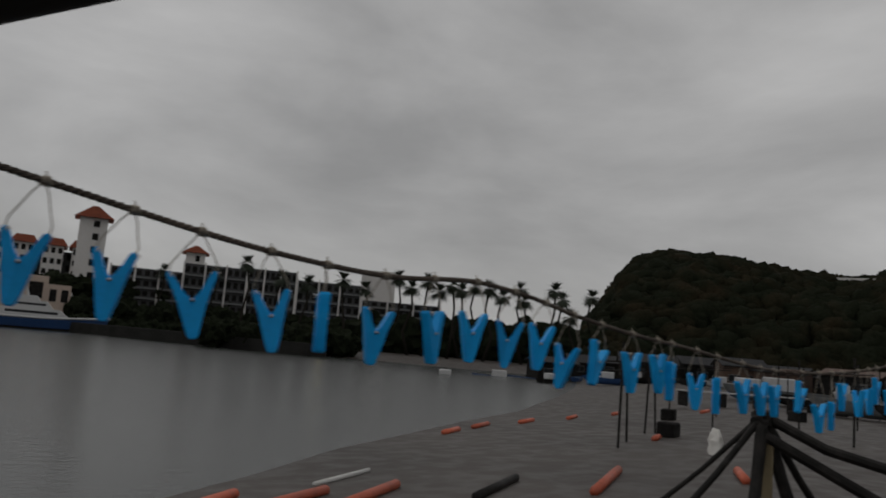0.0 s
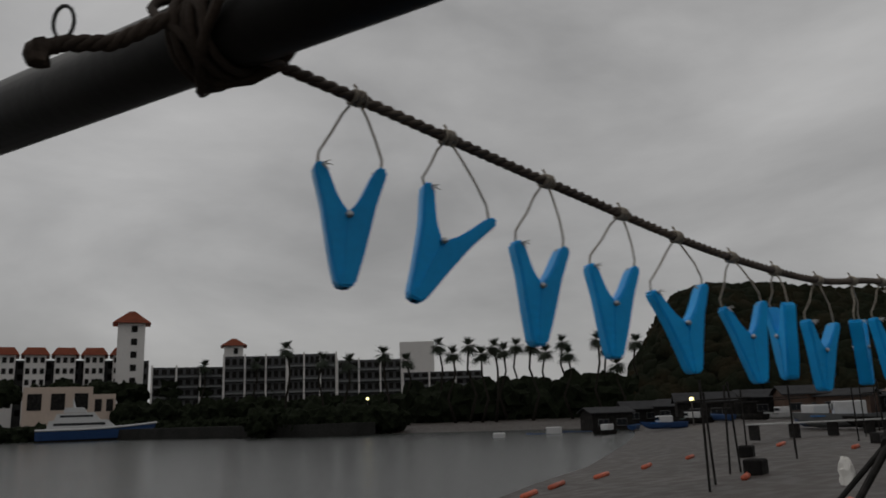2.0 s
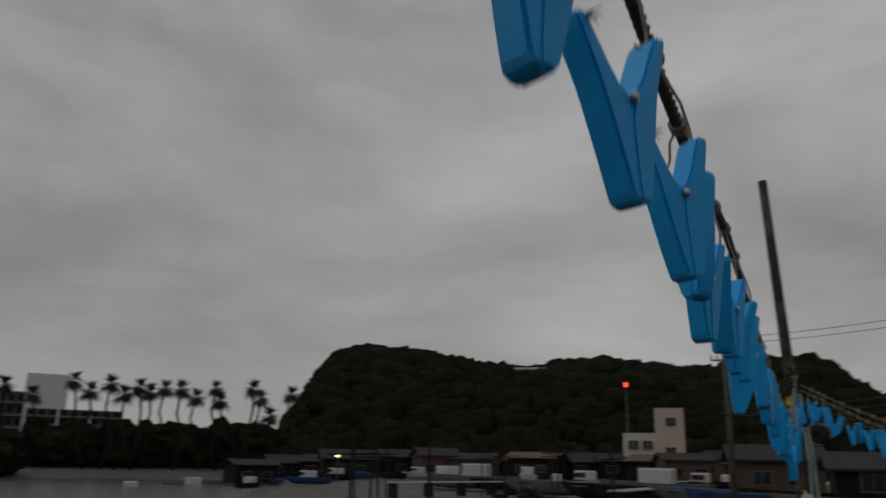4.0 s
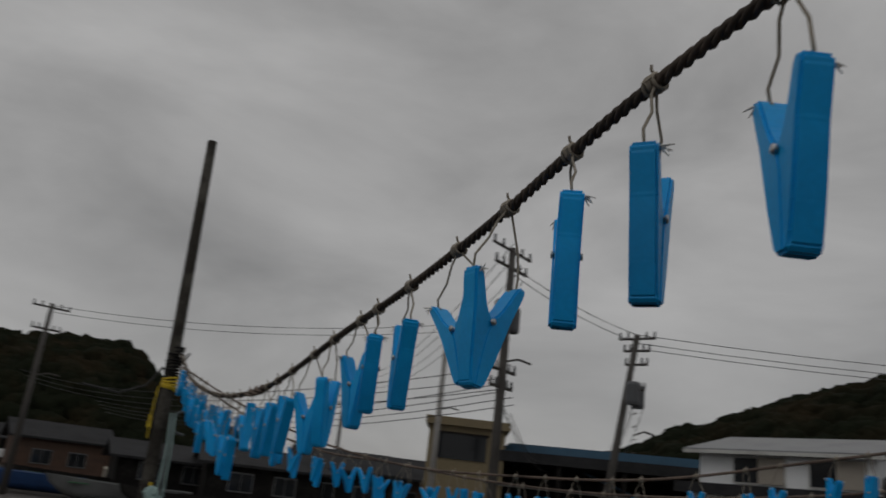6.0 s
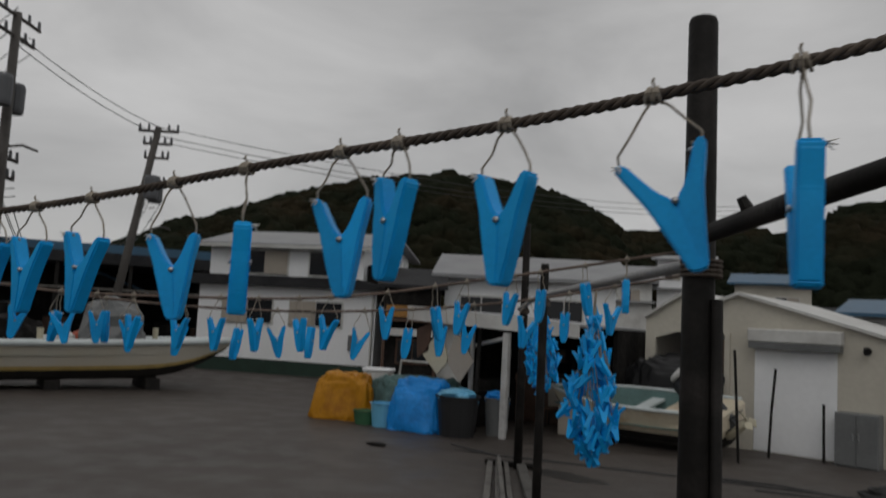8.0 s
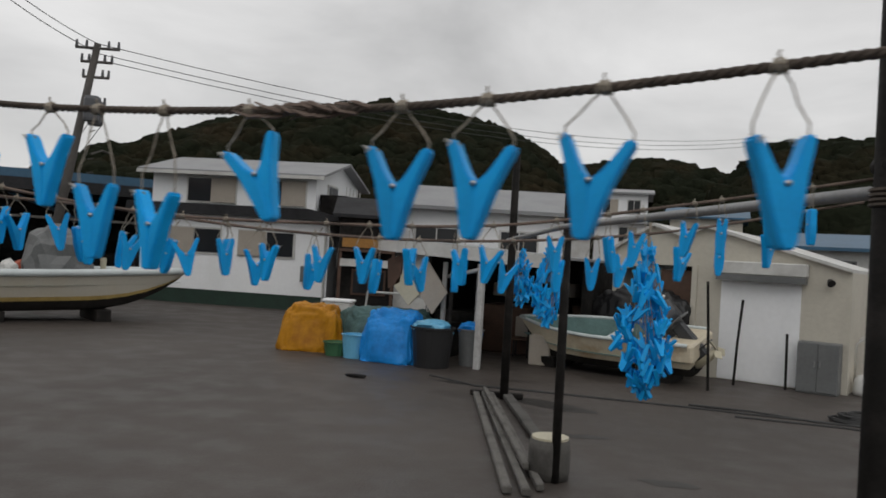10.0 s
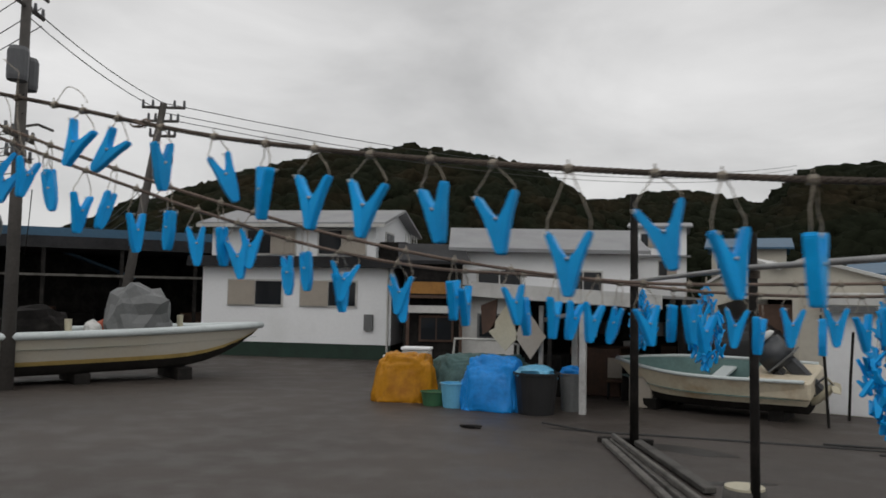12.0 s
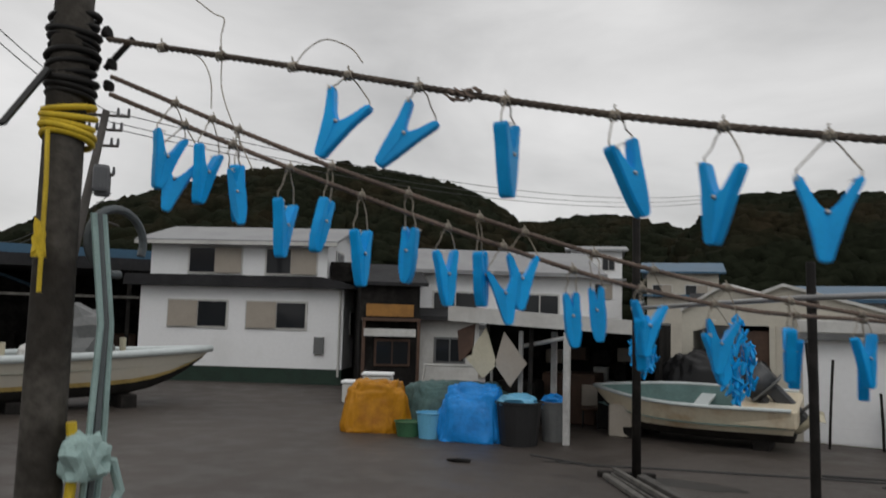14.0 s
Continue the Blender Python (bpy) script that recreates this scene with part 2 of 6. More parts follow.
def water_material():
    m = bpy.data.materials.new("grey_sea")
    m.use_nodes = True
    n, l = m.node_tree.nodes, m.node_tree.links
    b = n["Principled BSDF"]
    b.inputs["Base Color"].default_value = (0.035, 0.038, 0.036, 1)
    b.inputs["Roughness"].default_value, b.inputs["IOR"].default_value = 0.22, 1.33
    tc = n.new("ShaderNodeTexCoord")
    t, t2 = n.new("ShaderNodeTexNoise"), n.new("ShaderNodeTexNoise")
    t.inputs["Scale"].default_value, t.inputs["Detail"].default_value = 3.5, 4
    t2.inputs["Scale"].default_value = 0.25
    add = n.new("ShaderNodeMath")
    l.new(tc.outputs["Object"], t.inputs["Vector"])
    l.new(tc.outputs["Object"], t2.inputs["Vector"])
    l.new(t.outputs["Fac"], add.inputs[0])
    l.new(t2.outputs["Fac"], add.inputs[1])
    bp = n.new("ShaderNodeBump")
    bp.inputs["Strength"].default_value, bp.inputs["Distance"].default_value = 0.35, 0.06
    l.new(add.outputs[0], bp.inputs["Height"])
    l.new(bp.outputs["Normal"], b.inputs["Normal"])
    return m


# ---- mesh helpers ----
def obj(name, bm, material, parent=None, label="", smooth=False):
    me = bpy.data.meshes.new(name)
    bm.normal_update()
    bm.to_mesh(me)
    bm.free()
    me.materials.append(material)
    if smooth:
        for p in me.polygons:
            p.use_smooth = True
    ob = new(name, me)
    if parent:
        ob.parent = parent
    return tagged(ob, label)


def part(name, bm, material, parent, label="", smooth=False):
    return obj(name, bm, material, parent, label, smooth)


def thing(name, label, category, at=(0, 0, 0), rz=0.0, group="", kind=""):
    ob = new(name)
    ob.matrix_basis = pose(*at, 0, 0, rz)
    ob.empty_display_size = 0.1
    return tagged(ob, label, category, group, kind)


def add_box(bm, c, s, m=None, bevel=0.0):
    r = bmesh.ops.create_cube(bm, size=1, matrix=(m or Matrix()) @ Matrix.Translation(c) @ Matrix.Diagonal((*s, 1)))
    if bevel:
        es = list({e for v in r["verts"] for e in v.link_edges})
        bmesh.ops.bevel(bm, geom=es, offset=bevel, segments=1, affect="EDGES")
    return bm


def bx(c, s, bevel=0.0, m=None):
    return add_box(bmesh.new(), c, s, m, bevel)


def span(x0, x1, y0, y1, z0, z1, bevel=0.0):
    return bx(((x0 + x1) / 2, (y0 + y1) / 2, (z0 + z1) / 2), (x1 - x0, y1 - y0, z1 - z0), bevel)


def add_tube(bm, pts, r, n=8, cap=True):
    """A round tube along a polyline; r is one radius or one for each point."""
    pts = [Vector(p) for p in pts]
    rs = r if isinstance(r, (list, tuple)) else [r] * len(pts)
    rings, side = [], None
    for i, p in enumerate(pts):
        t = (pts[min(i + 1, len(pts) - 1)] - pts[max(i - 1, 0)]).normalized()
        if side is None:
            side = t.orthogonal().normalized()
        side = (side - t * side.dot(t)).normalized()
        up = t.cross(side)
        rings.append([bm.verts.new(p + (side * math.cos(a) + up * math.sin(a)) * rs[i]) for a in (2 * math.pi * k / n for k in range(n))])
    for a, b in zip(rings, rings[1:]):
        for k in range(n):
            bm.faces.new((a[k], a[(k + 1) % n], b[(k + 1) % n], b[k]))
    if cap:
        bm.faces.new(rings[0][::-1])
        bm.faces.new(rings[-1])
    return bm


def tube(pts, r, n=8, cap=True):
    return add_tube(bmesh.new(), pts, r, n, cap)


def lathe(profile, n=20):
    """A body of revolution from (radius, z) pairs, from the bottom to the top."""
    bm = bmesh.new()
    rings = [[bm.verts.new((r * math.cos(2 * math.pi * k / n), r * math.sin(2 * math.pi * k / n), z)) for k in range(n)] for r, z in profile]
    for a, b in zip(rings, rings[1:]):
        for k in range(n):
            bm.faces.new((a[k], a[(k + 1) % n], b[(k + 1) % n], b[k]))
    bm.faces.new(rings[0][::-1])
    bm.faces.new(rings[-1])
    return bm


def prism(poly, y0, y1):
    """A flat outline in x and z, made solid between y0 and y1."""
    bm = bmesh.new()
    a = [bm.verts.new((x, y0, z)) for x, z in poly]
    b = [bm.verts.new((x, y1, z)) for x, z in poly]
    bm.faces.new(a)
    bm.faces.new(b[::-1])
    for i in range(len(poly)):
        j = (i + 1) % len(poly)
        bm.faces.new((a[j], a[i], b[i], b[j]))
    bmesh.ops.recalc_face_normals(bm, faces=bm.faces)
    return bm


def lump(size, seed, rough=0.25, sub=3, flat=True):
    """A soft heap of sheeting: a ball pushed about by folds, flat below."""
    bm = bmesh.new()
    bmesh.ops.create_icosphere(bm, subdivisions=sub, radius=1)
    for v in bm.verts:
        d = v.co.normalized()
        k = 1 + rough * noise.noise(d * 2.1 + Vector((seed, 0, 0))) + rough * 0.55 * noise.noise(d * 5.3 + Vector((0, seed, 0))) + rough * 0.3 * abs(noise.noise(d * 11 + Vector((0, 0, seed))))
        q = Vector((math.copysign(abs(d.x) ** 0.75, d.x), math.copysign(abs(d.y) ** 0.75, d.y), d.z)) * k
        z = max(q.z, -0.55) + 0.55
        v.co = Vector((q.x * size[0] / 2, q.y * size[1] / 2, z * size[2] / 1.5))
    return bm


def draped(size, seed):
    """Sheeting thrown over a load: boxy, slumped towards the edge, with folds that run down it."""
    bm = bmesh.new()
    bmesh.ops.create_icosphere(bm, subdivisions=5, radius=1)
    for v in bm.verts:
        d = v.co.normalized()
        e = Vector([math.copysign(abs(c) ** 0.5, c) for c in d])
        fold = abs(noise.noise(Vector((d.x * 4.5, d.y * 4.5, d.z * 1.3 + seed)))) * 0.16 + 0.14 * noise.noise(d * 1.6 + Vector((seed, seed, 0))) + 0.05 * noise.noise(d * 9 + Vector((0, seed, 0)))
        k = 0.9 + fold
        z = max(e.z * k, -0.5) + 0.5
        flare = 1.06 - 0.16 * z
        v.co = Vector((e.x * k * size[0] / 2 * flare, e.y * k * size[1] / 2 * flare, z * size[2] / 1.5))
    return bm


def polar(az, dist, z=0.0):
    """A place at a bearing (degrees from +x towards +y) and distance from the middle of the walk's start."""
    return (0.1 + dist * math.cos(radians(az)), -1.0 + dist * math.sin(radians(az)), z)


def polar2(az, dist, z=0.0):
    """The same from the walk's end."""
    return (5.2 + dist * math.cos(radians(az)), 1.3 + dist * math.sin(radians(az)), z)


# ---- ground and water ----
# The shore runs from behind the walk to the head of the bay and back along its far side.
SHORE = [(-400, -420), (-60, -34), (-14, 2), (0, 9.5), (7, 13.6), (10.7, 15.8), (16, 19.4), (21.6, 22.4), (28, 26), (38, 31), (60, 45), (85, 62), (106, 78),
         (113, 90), (106, 101), (92, 122), (73, 146), (66, 184), (58, 240), (40, 300), (-100, 420), (-900, 700)]


def shore_distance(px, py):
    """Metres inland (negative: out on the water), by arrays."""
    best = np.full(px.shape, 1e9)
    inside = np.zeros(px.shape, bool)
    ring = SHORE + [(-900, -420)]
    for i, (x0, y0) in enumerate(ring):
        x1, y1 = ring[(i + 1) % len(ring)]
        if i < len(SHORE) - 1:
            dx, dy = x1 - x0, y1 - y0
            k = np.clip(((px - x0) * dx + (py - y0) * dy) / (dx * dx + dy * dy), 0, 1)
            best = np.minimum(best, np.hypot(px - x0 - k * dx, py - y0 - k * dy))
        if y0 != y1:
            cross = ((y0 > py) != (y1 > py)) & (px < (x1 - x0) * (py - y0) / (y1 - y0) + x0)
            inside ^= cross
    return np.where(inside, -best, best)


def height(px, py):
    d = shore_distance(px, py)
    far = np.clip((np.hypot(px, py) - 70) / 200, 0, 1)
    return np.where(d > 0, np.minimum(0.0, -1.0 + d / 13) + far * np.clip(d - 8, 0, 60) * 0.05, np.maximum(-3, -1.0 + d / 10))


def height_at(x, y):
    return float(height(np.array([float(x)]), np.array([float(y)]))[0])


def grid_lines(centre, near, far, n):
    k = np.linspace(-1, 1, n)
    return centre + np.sign(k) * (near * np.abs(k) + (far - near) * np.abs(k) ** 4)


def ground_sheet():
    xs, ys = grid_lines(18, 70, 1600, 260), grid_lines(5, 70, 1600, 260)
    gx, gy = np.meshgrid(xs, ys)
    gz = height(gx, gy)
    n = len(xs)
    verts = np.stack([gx.ravel(), gy.ravel(), gz.ravel()], 1).tolist()
    idx = np.arange(n * n).reshape(n, n)
    faces = np.stack([idx[:-1, :-1].ravel(), idx[:-1, 1:].ravel(), idx[1:, 1:].ravel(), idx[1:, :-1].ravel()], 1).tolist()
    me = bpy.data.meshes.new("ground")
    me.from_pydata(verts, [], faces)
    me.materials.append(ground_material())
    for p in me.polygons:
        p.use_smooth = True
    return tagged(new("ground", me), "wet grey asphalt yard running down to brown sand", "ground", kind="structure")


ground_sheet()
bm = bmesh.new()
bmesh.ops.create_grid(bm, x_segments=1, y_segments=1, size=1500, matrix=Matrix.Translation((-600, 900, -1.0)))
tagged(obj("water", bm, water_material()), "calm grey sea water of a small bay", "water", kind="structure")


# ---- wooded hills ----
def ridge(name, label, profile, dist, depth, where, seed, size, count):
    """A hill from a skyline of (bearing, elevation): an earth body and one mass of tree clumps over it."""
    az, el = np.array([p[0] for p in profile], float), np.array([p[1] for p in profile], float)
    order = np.argsort(az)
    az, el = az[order], el[order]
    rng = np.random.RandomState(seed)

    def top(a, f):
        """The surface at bearing a and depth f from the foot (0) over the crest (0.55) to the back (1)."""
        crest = 2.2 + dist * np.tan(np.radians(np.interp(a, az, el))) - size * 1.02
        return crest * (np.sin(min(f / 0.55, 1) * math.pi / 2) ** 0.8 if f < 0.55 else math.cos((f - 0.55) / 0.45 * 1.2))

    na, nf = 90, 10
    bm = bmesh.new()
    rows = []
    for i in range(na):
        a = az[0] + (az[-1] - az[0]) * i / (na - 1)
        row = []
        for j in range(nf):
            f = j / (nf - 1)
            p = where(a, dist + depth * (f - 0.55))
            row.append(bm.verts.new((p[0], p[1], max(-1, top(a, f)))))
        rows.append(row)
    for r0, r1 in zip(rows, rows[1:]):
        for j in range(nf - 1):
            bm.faces.new((r0[j], r0[j + 1], r1[j + 1], r1[j]))
    bmesh.ops.recalc_face_normals(bm, faces=bm.faces)
    tagged(obj(name, bm, M_WOODS, smooth=True), label, "hill", kind="structure")
    # clumps of crowns, each a small rough ball of leaves
    balls = []
    for k in range(6):
        b = bmesh.new()
        bmesh.ops.create_icosphere(b, subdivisions=2, radius=1)
        for v in b.verts:
            d = v.co.normalized()
            v.co = d * (1 + 0.55 * noise.noise(d * 1.9 + Vector((k * 9.1 + seed, 0, 0))) + 0.4 * noise.noise(d * 5 + Vector((0, k * 5.3, seed))))
        b.verts.index_update()
        balls.append((np.array([v.co[:] for v in b.verts]), np.array([[v.index for v in f.verts] for f in b.faces])))
        b.free()
    vs, fs, base = [], [], 0
    for _ in range(count):
        a = rng.uniform(az[0], az[-1])
        f = rng.uniform(0.02, 0.62) if rng.rand() < 0.6 else rng.uniform(0.42, 0.6)
        p = where(a, dist + depth * (f - 0.55))
        z = top(a, f)
        v, q = balls[rng.randint(6)]
        s = size * rng.uniform(0.35, 0.98)
        turn = rng.uniform(0, 6.28)
        c, sn = math.cos(turn), math.sin(turn)
        w = np.stack([v[:, 0] * c - v[:, 1] * sn, v[:, 0] * sn + v[:, 1] * c, v[:, 2] * rng.uniform(0.65, 1.0)], 1) * s + (p[0], p[1], z + s * 0.15)
        vs.append(w)
        fs.append(q + base)
        base += len(v)
    me = bpy.data.meshes.new("woods")
    me.from_pydata(np.concatenate(vs).tolist(), [], np.concatenate(fs).tolist())
    me.materials.append(M_WOODS)
    for q in me.polygons:
        q.use_smooth = True
    tagged(new("woods", me), "dense dark green trees over the hillside", "woods", kind="stuff")


ridge("headland_hill", "steep dark wooded headland beside the bay",
      [(36.2, 1.0), (35.6, 3.3), (34.3, 5.5), (33, 7.4), (31.8, 8.1), (29.6, 8.1), (25.5, 7.65), (22.2, 7.0), (19, 6.8), (16, 7.3), (13, 7.4), (9, 6.8), (5.8, 6.75), (3, 7.2), (0.3, 7.2), (-1.2, 6.4), (-2.6, 5.2), (-4.5, 4.0), (-8, 2.6)],
      230, 110, polar, 3, 3.8, 5200)
ridge("village_hill", "round dark wooded hill behind the houses",
      [(-30, 1.5), (-35.9, 3.9), (-38.6, 4.9), (-41, 6.3), (-43.5, 6.7), (-45, 7.4), (-47.4, 8.4), (-49.2, 8.9), (-51.2, 9.5), (-54, 10.2), (-57.2, 10.75), (-60, 10.9), (-63.9, 10.6), (-66.8, 10.3), (-69.3, 9.5), (-71.3, 8.5), (-72.4, 7.5), (-74.5, 5.5)],
      115, 70, polar2, 11, 2.2, 5200)
ridge("back_hill", "low dark wooded hill above the hillside houses",
      [(-69, 5.0), (-72.5, 7.5), (-75, 7.35), (-76.5, 7.75), (-80.2, 7.97), (-83.8, 7.3), (-85.8, 6.8), (-88, 6.8)],
      135, 60, polar2, 17, 2.4, 1700)
ridge("near_hill", "dark wooded slope with tall trees behind the sheds",
      [(-84.6, 5.5), (-85.6, 6.9), (-86.6, 7.8), (-87.8, 8.85), (-89.8, 9.25), (-92, 9.2), (-95, 8.9), (-101, 8.8), (-108, 8.5)],
      95, 50, polar2, 23, 2.0, 3000)


# ---- buildings ----
def window(parent, x, z, w, h, y, shutter=0, frame=0.05, m=None):
    """A sliding window on a wall that faces -y in its own frame: frame, two panes and a shutter on one half."""
    win = part("window", bx((0, 0, 0), (w + 2 * frame, 0.06, h + 2 * frame), 0.01), m or M_OFFWHITE, parent, "framed sliding window")
    win.location = (x, y, z)
    for s in (-1, 1):
        if shutter == s:
            part("shutter", bx((s * w / 4, -0.05, 0), (w / 2, 0.05, h), 0.006), M_SHUTTER, win, "closed beige sliding shutter")
        else:
            part("pane", bx((s * w / 4, -0.035, 0), (w / 2 - 0.05, 0.02, h - 0.05)), M_GLASS, win, "dark glass pane")
    return win


def gable_roof(parent, x0, x1, y0, y1, z, rise, material, over=0.35, thick=0.12, along="x"):
    """Two pitched slabs that meet at a ridge, with closed gable walls left to the wall material."""
    for s in (-1, 1):
        bm = bmesh.new()
        if along == "x":
            ym, ye = (y0 + y1) / 2, (y0 - over if s < 0 else y1 + over)
            drop = rise * over / ((y1 - y0) / 2)
            q = [(x0 - over, ym, z + rise), (x1 + over, ym, z + rise), (x1 + over, ye, z - drop), (x0 - over, ye, z - drop)]
        else:
            xm, xe = (x0 + x1) / 2, (x0 - over if s < 0 else x1 + over)
            drop = rise * over / ((x1 - x0) / 2)
            q = [(xm, y0 - over, z + rise), (xm, y1 + over, z + rise), (xe, y1 + over, z - drop), (xe, y0 - over, z - drop)]
        lo = [bm.verts.new(p) for p in q]
        hi = [bm.verts.new((p[0], p[1], p[2] + thick)) for p in q]
        bm.faces.new(lo)
        bm.faces.new(hi[::-1])
        for i in range(4):
            j = (i + 1) % 4
            bm.faces.new((lo[j], lo[i], hi[i], hi[j]))
        bmesh.ops.recalc_face_normals(bm, faces=bm.faces)
        part("roof_slope", bm, material, parent)


def gable_wall(x0, x1, y0, y1, z0, z1, rise, along="x"):
    if along == "x":
        ym = (y0 + y1) / 2
        bm = prism([(y0, z0), (y1, z0), (y1, z1), (ym, z1 + rise), (y0, z1)], x0, x1)
        for v in bm.verts:
            v.co = Vector((v.co.y, v.co.x, v.co.z))
        bmesh.ops.recalc_face_normals(bm, faces=bm.faces)
        return bm
    xm = (x0 + x1) / 2
    return prism([(x0, z0), (x1, z0), (x1, z1), (xm, z1 + rise), (x0, z1)], y0, y1)


def white_house():
    """Two storeys of white siding on a dark green base. Its own x runs along the front, y back from the yard."""
    h = thing("house", "two-storey white house with a dark green base and grey metal roof", "house", (20.2, -23.6, 0), 197)
    W, D = 7.6, 6.5
    part("base", span(-W, 0, 0.03, D, -0.2, 0.55), M_GREENBASE, h, "dark green painted base")
    part("ground_floor_wall", span(-W - 0.02, 0.02, 0, D, 0.55, 3.55, 0.01), M_WHITE, h)
    part("upper_wall", gable_wall(-W + 0.1, -0.75, 0.45, D, 3.5, 5.2, 0.75), M_WHITE, h)
    sk = prism([(-W - 0.5, 3.45), (0.5, 3.45), (0.45, 3.58), (-0.7, 3.85), (-W - 0.45, 3.85)], -0.45, D + 0.3)
    part("skirt_roof", sk, M_TILE, h, "dark skirt roof between the storeys")
    gable_roof(h, -W + 0.1, -0.75, 0.45, D, 5.2, 0.75, M_ROOF, over=0.45, thick=0.1)
    part("fascia", span(-W - 0.35, -0.3, -0.06, 0.0, 5.0, 5.13), M_OFFWHITE, h)
    for x, z, w, hh, y, s in ((-2.45, 2.45, 2.2, 0.95, -0.02, -1), (-5.4, 2.45, 2.2, 0.95, -0.02, -1), (-2.1, 4.45, 1.9, 0.95, 0.43, 1), (-5.0, 4.45, 2.0, 0.95, 0.43, 1)):
        window(h, x, z, w, hh, y, s)
    for yy, z in ((1.7, 2.2), (4.2, 2.2)):
        w = window(h, 0, z, 1.1, 0.9, 0, 0)
        w.matrix_basis = pose(0.04, yy, z, 0, 0, 90)
    w = window(h, 0, 4.5, 1.2, 0.9, 0, 0)
    w.matrix_basis = pose(-0.72, 2.5, 4.5, 0, 0, 90)
    part("drainpipe", tube([(-0.1, -0.08, 0.3), (-0.1, -0.08, 3.4), (-0.5, -0.3, 3.5)], 0.045), M_OFFWHITE, h)
    part("meter_box", span(-1.0, -0.65, -0.14, -0.0, 1.1, 1.7, 0.01), M_LOCKER, h)
    bal = part("balcony", span(-0.7, 0.35, 0.8, 3.0, 3.75, 4.5, 0.02), M_DARK, h, "dark side balcony")
    for k in range(5):
        part("rail_post", tube([(0.32, 0.9 + k * 0.5, 4.5), (0.32, 0.9 + k * 0.5, 4.85)], 0.02, 6), M_OFFWHITE, bal)
    return h


white_house()


def plain_house(name, label, at, rz, W, D, H, rise, wall, roof, wins, along="x", storey=True):
    h = thing(name, label, "house", at, rz, "houses of the village")
    part("wall", gable_wall(-W / 2, W / 2, 0, D, -3, H, rise, along), wall, h)
    gable_roof(h, -W / 2, W / 2, 0, D, H, rise, roof, 0.5, 0.14, along)
    if storey:
        part("floor_band", span(-W / 2 - 0.3, W / 2 + 0.3, -0.5, 0, H * 0.5, H * 0.5 + 0.16), roof, h)
    for x, z, w, hh in wins:
        window(h, x, z, w, hh, -0.03, 1 if storey and (x * 7 + z) % 2 > 1 else 0, 0.05, M_OFFWHITE if storey else M_LOCKER)
    return h


def facing(az):
    """The turn that makes a building's front look back along a bearing."""
    return az + 90 + 180


# behind the lean-to: a white house with a dark tiled roof, and neighbours up the slope
p = polar2(-70.5, 29)
plain_house("house", "white two-storey house with a grey roof", (p[0], p[1], 0), facing(-70.5) + 6, 6.4, 6, 4.25, 0.9, M_WHITE, M_ROOF, [(-1.8, 3.0, 1.6, 0.9), (1.3, 3.0, 1.4, 0.9), (-1.6, 1.0, 1.8, 1.2), (1.6, 0.9, 1.2, 1.7)])
p = polar2(-66.3, 27.5)
plain_house("annexe", "aged white single-storey annexe with boarded front", (p[0], p[1], 0), facing(-66), 2.2, 3, 2.5, 0.25, M_OFFWHITE, M_TILE, [(0.1, 1.4, 1.0, 0.8)], storey=False)
p = polar2(-78.4, 66)
plain_house("house", "white boxy house high on the hillside", (p[0], p[1], 3.6), facing(-78), 4.2, 6, 5.0, 0.5, M_WHITE, M_ROOF, [(-0.9, 3.9, 1.2, 1.1), (1.0, 3.9, 1.0, 1.1), (0.6, 1.6, 1.4, 1.2)])
p = polar2(-73.8, 60)
plain_house("house", "grey-roofed pale house on the hillside", (p[0], p[1], 3.0), facing(-74), 5.6, 6, 3.4, 1.2, M_OFFWHITE, M_ROOF, [(-1.4, 2.2, 1.3, 1.0), (1.3, 2.2, 1.3, 1.0)])
p = polar2(-84.3, 62)
plain_house("house", "beige house with a teal-grey roof on the hillside", (p[0], p[1], 2.8), facing(-84), 5.2, 6, 3.8, 0.8, M_BEIGEW, M_BLUEROOF, [(-1.5, 2.3, 1.4, 1.0), (1.0, 2.3, 1.6, 1.0)])
p = polar2(-88.5, 48)
plain_house("house", "dark-roofed low brown house", (p[0], p[1], 0.5), facing(-88), 6, 6, 3.0, 0.9, M_BROWN, M_TILE, [(-1.5, 2.0, 1.3, 0.9)], storey=False)
p = polar2(-95.5, 34.5)
plain_house("house", "pale workshop with a blue metal roof", (p[0], p[1], 0), facing(-95), 5.4, 6, 3.6, 0.6, M_OFFWHITE, M_BLUEROOF, [(-1.1, 2.7, 1.5, 0.8), (1.2, 2.7, 1.2, 0.8)], storey=False)
p = polar2(-54, 48)
plain_house("house", "low dark wooden house with a grey roof", (p[0], p[1], 0), facing(-54), 9, 6, 3.0, 1.0, M_BROWN, M_TILE, [(-2, 1.8, 1.4, 1.0)], storey=False)


